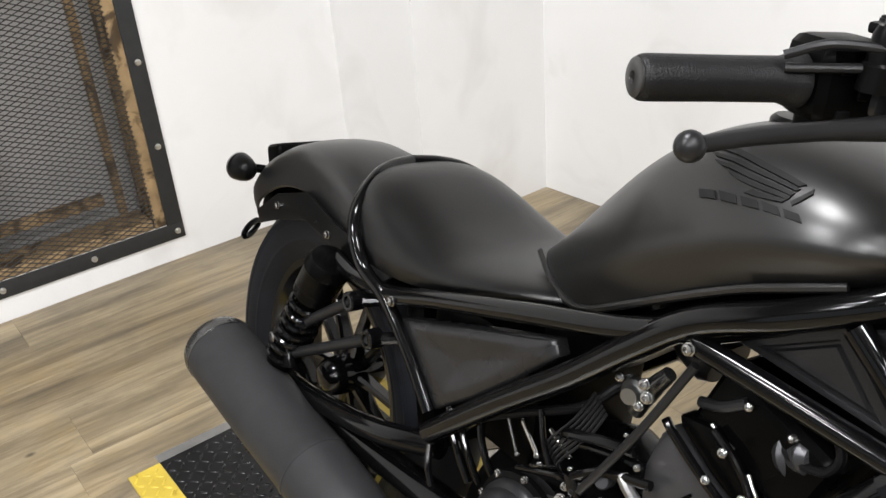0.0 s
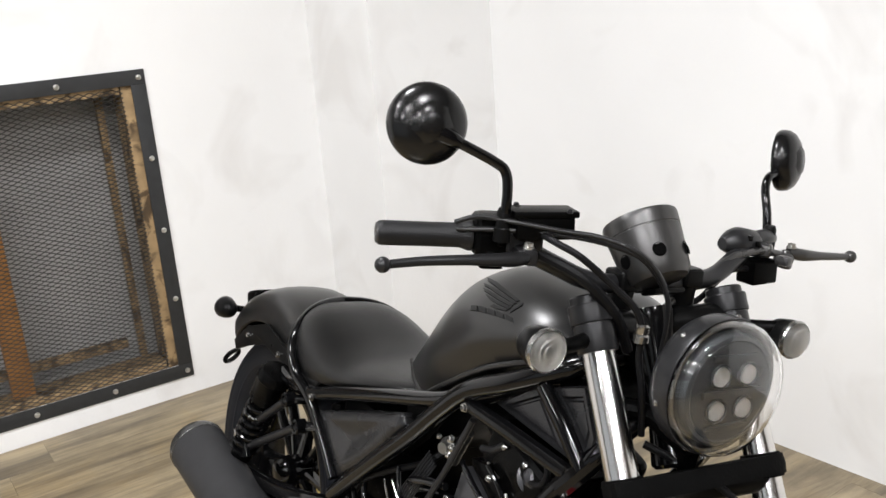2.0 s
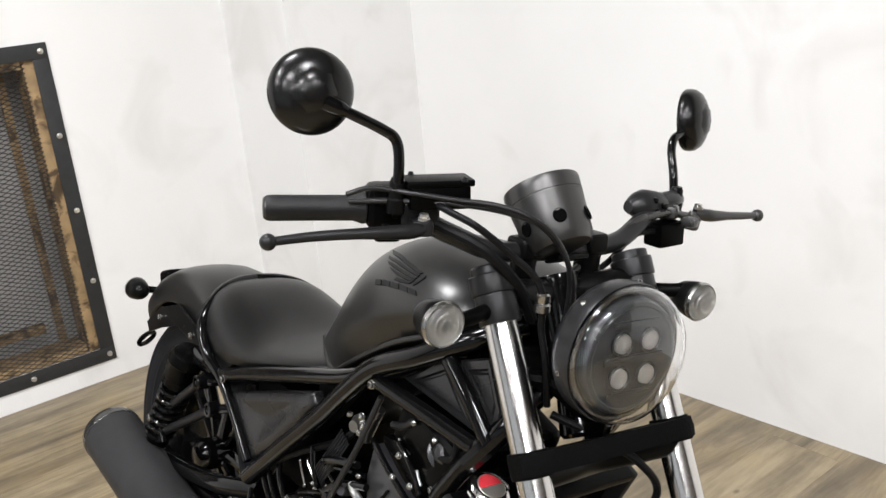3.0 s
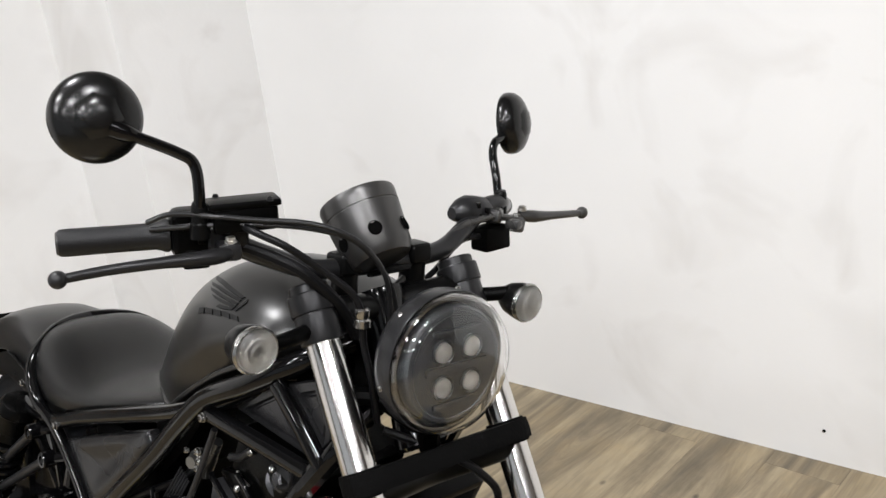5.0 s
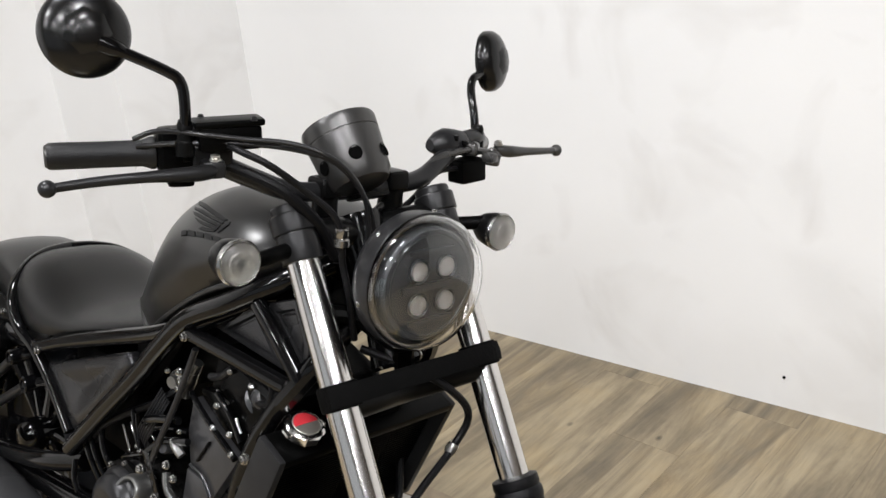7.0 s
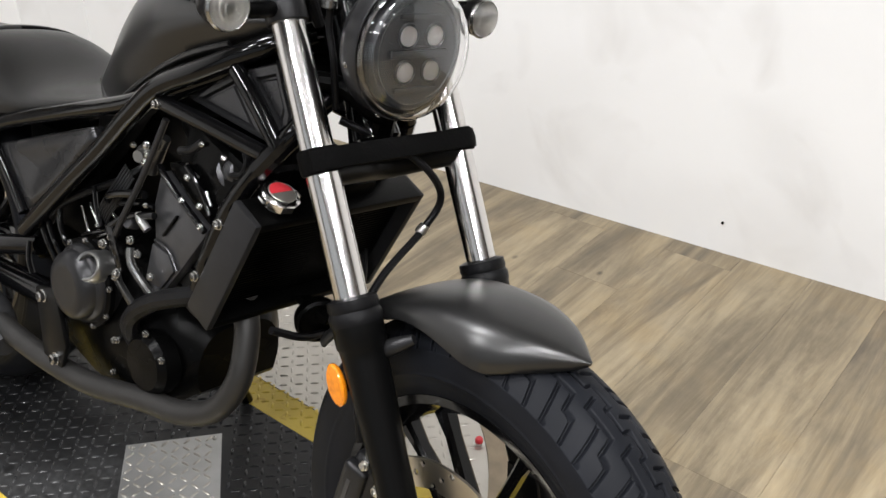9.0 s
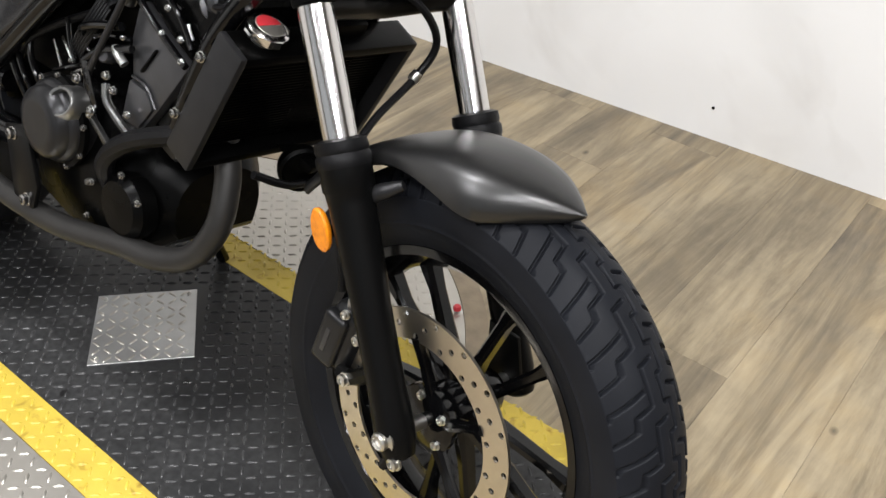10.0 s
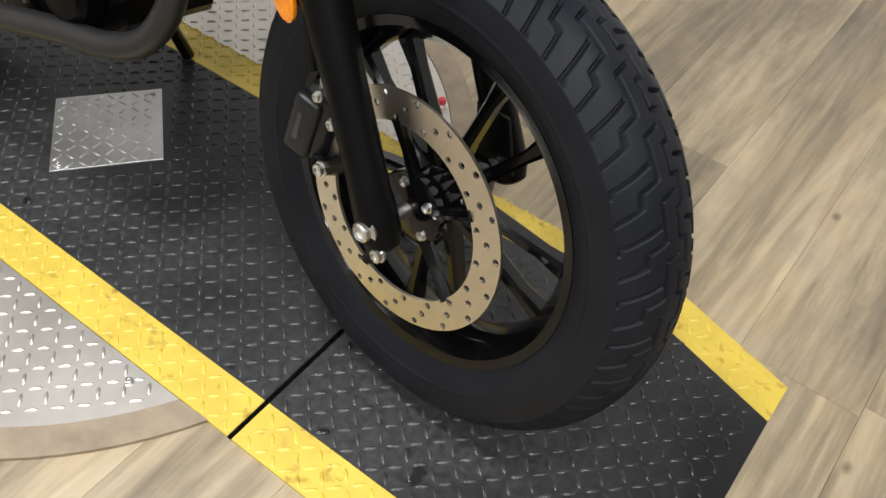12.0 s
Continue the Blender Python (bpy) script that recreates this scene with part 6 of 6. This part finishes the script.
    part("bracket_plate", plate([(0.100, 0.556), (0.119, 0.556), (0.150, 0.497), (0.136, 0.492)], -0.1445, -0.1415, 0.0008), BLACK, bike, "drilled black cable bracket")
    # the plate is uncut; each hole's dark is painted as a black disc
    for x, z in ((0.116, 0.542), (0.124, 0.527), (0.131, 0.513)):
        part("bracket_hole_disc", lathe([(0.0038, 0.0), (0.0035, 0.0008), (0, 0.0008)], (x, -0.1445, z), (0, -1, 0), 12), DECAL, bike)
    for pts, r, mt, nm in (
        ([(0.218, -0.128, 0.742), (0.18, -0.134, 0.655), (0.142, -0.140, 0.580), (0.112, -0.138, 0.528), (0.10, -0.125, 0.50)], 0.0048, GREYM, "clutch_cable"),
        ([(0.148, -0.115, 0.375), (0.153, -0.130, 0.403), (0.162, -0.134, 0.426), (0.187, -0.135, 0.452), (0.225, -0.134, 0.478), (0.274, -0.130, 0.502), (0.330, -0.115, 0.525)], 0.0145, GRIPM, "coolant_hose"),
        ([(-0.018, -0.098, 0.545), (-0.012, -0.099, 0.539), (0.016, -0.100, 0.515)], 0.0025, CHROME, "link_pin"),
        ([(-0.040, -0.100, 0.534), (-0.030, -0.100, 0.518), (-0.016, -0.100, 0.496)], 0.0024, DBOLT, "link_pin"),
        ([(0.031, -0.100, 0.559), (0.048, -0.102, 0.553), (0.067, -0.100, 0.541)], 0.0026, DBOLT, "wire_end"),
        ([(0.010, -0.100, 0.496), (0.032, -0.102, 0.509), (0.055, -0.100, 0.521)], 0.0030, DBOLT, "clevis_rod"),
        ([(0.070, -0.120, 0.580), (0.088, -0.130, 0.594), (0.127, -0.130, 0.609), (0.172, -0.126, 0.620)], 0.0062, BLACK, "breather_hose"),
        ([(0.085, -0.115, 0.574), (0.110, -0.122, 0.588), (0.150, -0.122, 0.600), (0.180, -0.115, 0.603)], 0.0045, BLACK, "breather_hose"),
        ([(0.214, -0.100, 0.695), (0.238, -0.100, 0.702), (0.262, -0.100, 0.719)], 0.0058, GREYM, "bypass_pipe"),
        ([(0.300, -0.095, 0.696), (0.320, -0.100, 0.692), (0.346, -0.100, 0.697), (0.356, -0.100, 0.716), (0.346, -0.098, 0.735)], 0.0046, GRIPM, "bypass_hose"),
        # thin bright strips put in as the reflections along the gloss cover edges
        ([(0.233, -0.102, 0.681), (0.247, -0.104, 0.675), (0.261, -0.102, 0.669)], 0.0022, STEEL, "cover_glint"),
        ([(0.283, -0.104, 0.656), (0.290, -0.106, 0.648), (0.297, -0.106, 0.640)], 0.0022, STEEL, "cover_glint"),
        ([(0.165, -0.130, 0.590), (0.176, -0.132, 0.582), (0.188, -0.130, 0.573)], 0.0066, CASTL, "pipe_union"),
        ([(0.018, -0.130, 0.508), (0.05, -0.132, 0.523), (0.085, -0.132, 0.538), (0.110, -0.141, 0.548)], 0.0040, BLACK, "clutch_arm"),
        ([(0.110, -0.140, 0.556), (0.142, -0.134, 0.580), (0.20, -0.128, 0.598)], 0.0055, BLACK, "linkage_rod"),
        ([(0.146, -0.130, 0.530), (0.156, -0.135, 0.515), (0.170, -0.136, 0.503), (0.206, -0.132, 0.480), (0.214, -0.12, 0.47)], 0.0062, ALLOYL, "oil_line"),
        ([(0.09, -0.06, 0.64), (0.07, -0.10, 0.61), (0.0, -0.12, 0.57), (-0.06, -0.13, 0.53), (-0.10, -0.12, 0.49)], 0.006, GRIPM, "wiring_loom"),
        ([(-0.125, -0.125, 0.520), (-0.112, -0.130, 0.494), (-0.088, -0.131, 0.462), (-0.07, -0.125, 0.43)], 0.0055, BLACK, "hose"),
        ([(-0.100, -0.125, 0.525), (-0.088, -0.130, 0.497), (-0.066, -0.131, 0.468), (-0.05, -0.125, 0.44)], 0.0045, BLACK, "hose"),
        ([(-0.062, -0.125, 0.535), (-0.052, -0.130, 0.508), (-0.035, -0.131, 0.484), (-0.02, -0.125, 0.46)], 0.0050, BLACK, "hose"),
        ([(0.030, -0.120, 0.590), (0.046, -0.125, 0.560), (0.060, -0.125, 0.535)], 0.0036, BLACK, "hose"),
        ([(-0.150, -0.130, 0.44), (-0.138, -0.138, 0.415), (-0.126, -0.138, 0.392)], 0.005, BLACK, "brake_switch"),
    ):
        part(nm, tube(pts, r, 10, 6), mt, bike)
    for k in range(6):
        o = Vector((0.0042 * k, 0, -0.0030 * k))
        part("loom_wire", tube([Vector((0.090, -0.105, 0.640)) + o, Vector((0.082, -0.120, 0.608)) + o, Vector((0.050, -0.122, 0.560)) + o, Vector((0.040, -0.10, 0.53)) + o], 0.0019, 6, 4), GREYM, bike)
    strip = part("case_strip", box((0.052, 0.008, 0.010), Matrix.Translation((0.148, -0.138, 0.463)) @ Matrix.Rotation(radians(31), 4, "Y"), 0.002), ALLOYL, eng)
    for x, y, z, rr in ((0.108, -0.150, 0.528, 0.0060), (0.139, -0.146, 0.491, 0.0060), (0.128, -0.142, 0.480, 0.0045), (0.150, -0.132, 0.545, 0.0055), (0.165, -0.130, 0.528, 0.005), (0.20, -0.130, 0.505, 0.0045)):
        bolt("fitting_bolt", (x, y, z), (0.1, -1, 0.2), rr, bike)
    part("sender_unit", lathe([(0.006, -0.014), (0.0095, -0.012), (0.0095, 0.006), (0.0075, 0.009), (0, 0.009)], (0.143, -0.128, 0.569), (0.3, -0.9, 0.3), 16), CASEM, bike, "grey sender unit")
    for x, y, z, rr in ((0.181, -0.130, 0.608, 0.0045), (0.094, -0.130, 0.530, 0.0065), (0.094, -0.128, 0.552, 0.0035), (0.028, -0.112, 0.524, 0.0050), (0.036, -0.114, 0.518, 0.0042), (0.110, -0.128, 0.541, 0.0036), (-0.012, -0.104, 0.500, 0.0042), (0.154, -0.122, 0.628, 0.0032), (0.266, -0.104, 0.718, 0.0050)):
        bolt("clamp_bolt", (x, y, z), (0.3, -0.9, 0.1), rr * 0.65, bike)
    thermo = part("thermostat_housing", lathe([(0.012, -0.030), (0.020, -0.026), (0.021, -0.004), (0.026, -0.002), (0.026, 0.006), (0.019, 0.008), (0.017, 0.022), (0.010, 0.028), (0, 0.028)], (0.312, -0.080, 0.690), (0.7, -0.5, 0.35), 24), CASEM, bike, "grey cast thermostat housing")
    for a in (0.4, 2.5, 4.6):
        bolt("housing_bolt", Vector((0.312, -0.080, 0.690)) + Vector((0.010 + 0.012 * math.cos(a), -0.012 + 0.012 * math.cos(a), 0.008 + 0.022 * math.sin(a))), (0.7, -0.5, 0.35), 0.0038, thermo)
    # black horn on its bracket below the radiator
    horn = part("horn", lathe([(0.012, -0.026), (0.022, -0.022), (0.032, -0.010), (0.034, 0.0), (0.034, 0.008), (0.030, 0.012), (0.026, 0.009), (0.010, 0.010), (0, 0.013)], (0.415, 0.0, 0.492), (0.85, -0.45, -0.1), 28), PLASTIC, bike, "round black horn below the radiator")
    part("horn_bracket", plate([(0.372, 0.512), (0.392, 0.520), (0.446, 0.506), (0.440, 0.494), (0.398, 0.500)], -0.012, 0.004, 0.002), PLASTIC, horn)
    # radiator with its shroud
    RT = Matrix.Translation((0.387, 0, 0.592)) @ Matrix.Rotation(radians(25.5), 4, "Y")
    rad = part("radiator_core", box((0.02, 0.290, 0.165), RT @ Matrix.Translation((-0.012, 0, 0)), 0.002), ENGB, bike, "black finned radiator in a black shroud")
    for nm, s, c in (("shroud_side", (0.050, 0.012, 0.193), (0, -0.151, 0)), ("shroud_side", (0.050, 0.012, 0.193), (0, 0.151, 0)), ("shroud_top", (0.050, 0.300, 0.014), (0, 0, 0.0895)), ("shroud_bottom", (0.050, 0.300, 0.014), (0, 0, -0.0895))):
        part(nm, box(s, RT @ Matrix.Translation(c), 0.004, 2), SHROUDM if nm == "shroud_side" else PLASTIC, rad)
    fin = finish("fin", box((0.006, 0.288, 0.0012)), ENGB)
    for k in range(30):
        fo = new("fin", fin)
        fo.parent = rad
        fo.matrix_local = RT @ Matrix.Translation((0.0005, 0, -0.076 + k * 0.0052))
    part("filler_neck", lathe([(0.016, -0.012), (0.016, 0.006), (0.022, 0.007), (0.022, 0.010)], RT @ Vector((-0.005, -0.105, 0.095)), RT.to_3x3() @ Vector((0, 0, 1)), 24), STEEL, rad)
    capm = RT @ Vector((-0.005, -0.105, 0.104))
    cax = RT.to_3x3() @ Vector((0, 0, 1))
    cap = part("radiator_cap", lathe([(0.022, 0), (0.0265, 0.001), (0.0265, 0.011), (0.023, 0.014), (0.019, 0.0145), (0, 0.0145)], capm, cax, 10), CHROME, rad, "bright radiator cap with a red label")
    label = part("cap_label", lathe([(0.0185, 0.0146), (0.018, 0.0152), (0, 0.0153)], capm, cax, 28), ALUPLATE, cap, "silver label")
    half = [RT.to_3x3() @ Vector((-0.017 * math.sin(a), 0.017 * math.cos(a), 0)) for a in np.linspace(0, math.pi, 15)]
    part("label_half", loft([[capm + cax * h + v for v in half] for h in (0.0148, 0.0160)]), RED, label, "red half of the label")
    part("cap_lug", box((0.014, 0.062, 0.007), Matrix.Translation(capm + cax * 0.006) @ RT.to_3x3().to_4x4(), 0.003), CHROME, cap)
    for dz in (-0.045, 0.05):
        bolt("shroud_bolt", RT @ Vector((-0.03, -0.158, dz)), (0, -1, 0), 0.006, rad)
    part("radiator_bracket", box((0.03, 0.06, 0.03), RT @ Matrix.Translation((-0.01, 0.03, 0.105)), 0.006), PLASTIC, rad)
    part("reserve_hose", tube([(0.37, 0.13, 0.56), (0.40, 0.10, 0.51), (0.415, 0.05, 0.475), (0.43, -0.03, 0.478), (0.42, -0.09, 0.50)], 0.0058, 10), GRIPM, bike)
    # exhaust
    part("header_pipe", tube([(0.28, -0.03, 0.57), (0.315, -0.05, 0.545), (0.340, -0.07, 0.507), (0.361, -0.08, 0.460), (0.367, -0.095, 0.398), (0.335, -0.108, 0.341), (0.275, -0.12, 0.312), (0.20, -0.13, 0.301), (0.08, -0.148, 0.279), (-0.02, -0.158, 0.275), (-0.12, -0.165, 0.28), (-0.22, -0.172, 0.295)], 0.0185, 18, 8), PIPEM, bike, "scuffed black header pipe")
    tip = Vector((-0.685, -0.205, 0.352))
    frontp = Vector((-0.19, -0.178, 0.268))
    d = (tip - frontp).normalized()
    L = (tip - frontp).length
    sil = part("silencer", lathe([(0.020, -0.05), (0.028, -0.03), (0.046, 0.0), (0.055, 0.03), (0.0585, 0.07), (0.060, 0.15), (0.060, 0.154), (0.0612, 0.155), (0.0612, 0.165), (0.060, 0.167), (0.062, 0.30), (0.062, L - 0.03), (0.0605, L - 0.012), (0.056, L - 0.003), (0.050, L), (0.046, L - 0.004), (0.044, L - 0.03), (0.0, L - 0.03)], frontp, d, 48), EXHM, bike, "fat matte black silencer")
    part("end_ring", lathe([(0.0505, L - 0.002), (0.052, L + 0.002), (0.046, L + 0.004), (0.040, L + 0.002), (0.038, L - 0.02)], frontp, d, 48, cap=False), PIPEM, sil)
    part("end_band", lathe([(0.0618, L - 0.030), (0.0630, L - 0.029), (0.0630, L - 0.016), (0.0600, L - 0.006), (0.0560, L - 0.001)], frontp, d, 48, cap=False), ALLOYL, sil, "pale worn end band")
    part("silencer_bracket", plate([(-0.50, 0.455), (-0.53, 0.455), (-0.555, 0.40), (-0.50, 0.39), (-0.465, 0.405)], -0.172, -0.162, 0.002), BLACK, bike)
    bolt("bracket_bolt", (-0.515, -0.175, 0.44), (0, -1, 0), 0.009, bike)
    part("silencer_hanger", tube([(-0.53, -0.14, 0.338), (-0.385, -0.142, 0.370), (-0.248, -0.14, 0.405), (-0.15, -0.11, 0.43)], [0.018, 0.017, 0.018, 0.018], 14), BLACK, bike)
    part("heel_guard", plate([(-0.06, 0.40), (0.0, 0.42), (0.035, 0.33), (0.02, 0.27), (-0.03, 0.28)], -0.168, -0.160, 0.003), SATIN, bike, "black heel guard")
    for x, z in ((-0.03, 0.395), (0.01, 0.30)):
        bolt("guard_bolt", (x, -0.170, z), (0, -1, 0), 0.009, bike)
    # side stand on the far side
    part("side_stand", tube([(0.02, 0.12, 0.27), (0.0, 0.20, 0.15), (-0.02, 0.262, 0.060)], 0.012, 12), BLACK, bike, "black side stand")


front_end()
headlight()
front_indicators()
handlebar()
meter()
tank()
seat_and_tail()
frame_parts()
engine()
wheel(RA, Matrix(), 0.10, 10, False)

# ---- floor planks ----
def planks():
    W, L, gap = 0.182, 1.22, 0.0004
    made = {}
    rng = random.Random(11)
    count = 0
    i = 0
    x = XW + 0.001
    while x < 2.9:
        y = -2.2 - rng.uniform(0, L)
        while y < 1.95:
            y0, y1 = max(y, -2.4), min(y + L, 2.0)
            if y1 - y0 > 0.05:
                key = round(y1 - y0, 3)
                if key not in made:
                    made[key] = finish("plank", box((W - gap, y1 - y0 - gap, 0.008), None, 0.0002, 1), WOOD)
                ob = new("plank", made[key])
                ob.location = (x + W / 2, (y0 + y1) / 2, -0.0045 - 0.0045)
                ob.parent = floor
                count += 1
            y += L
        x += W
    return count


planks()
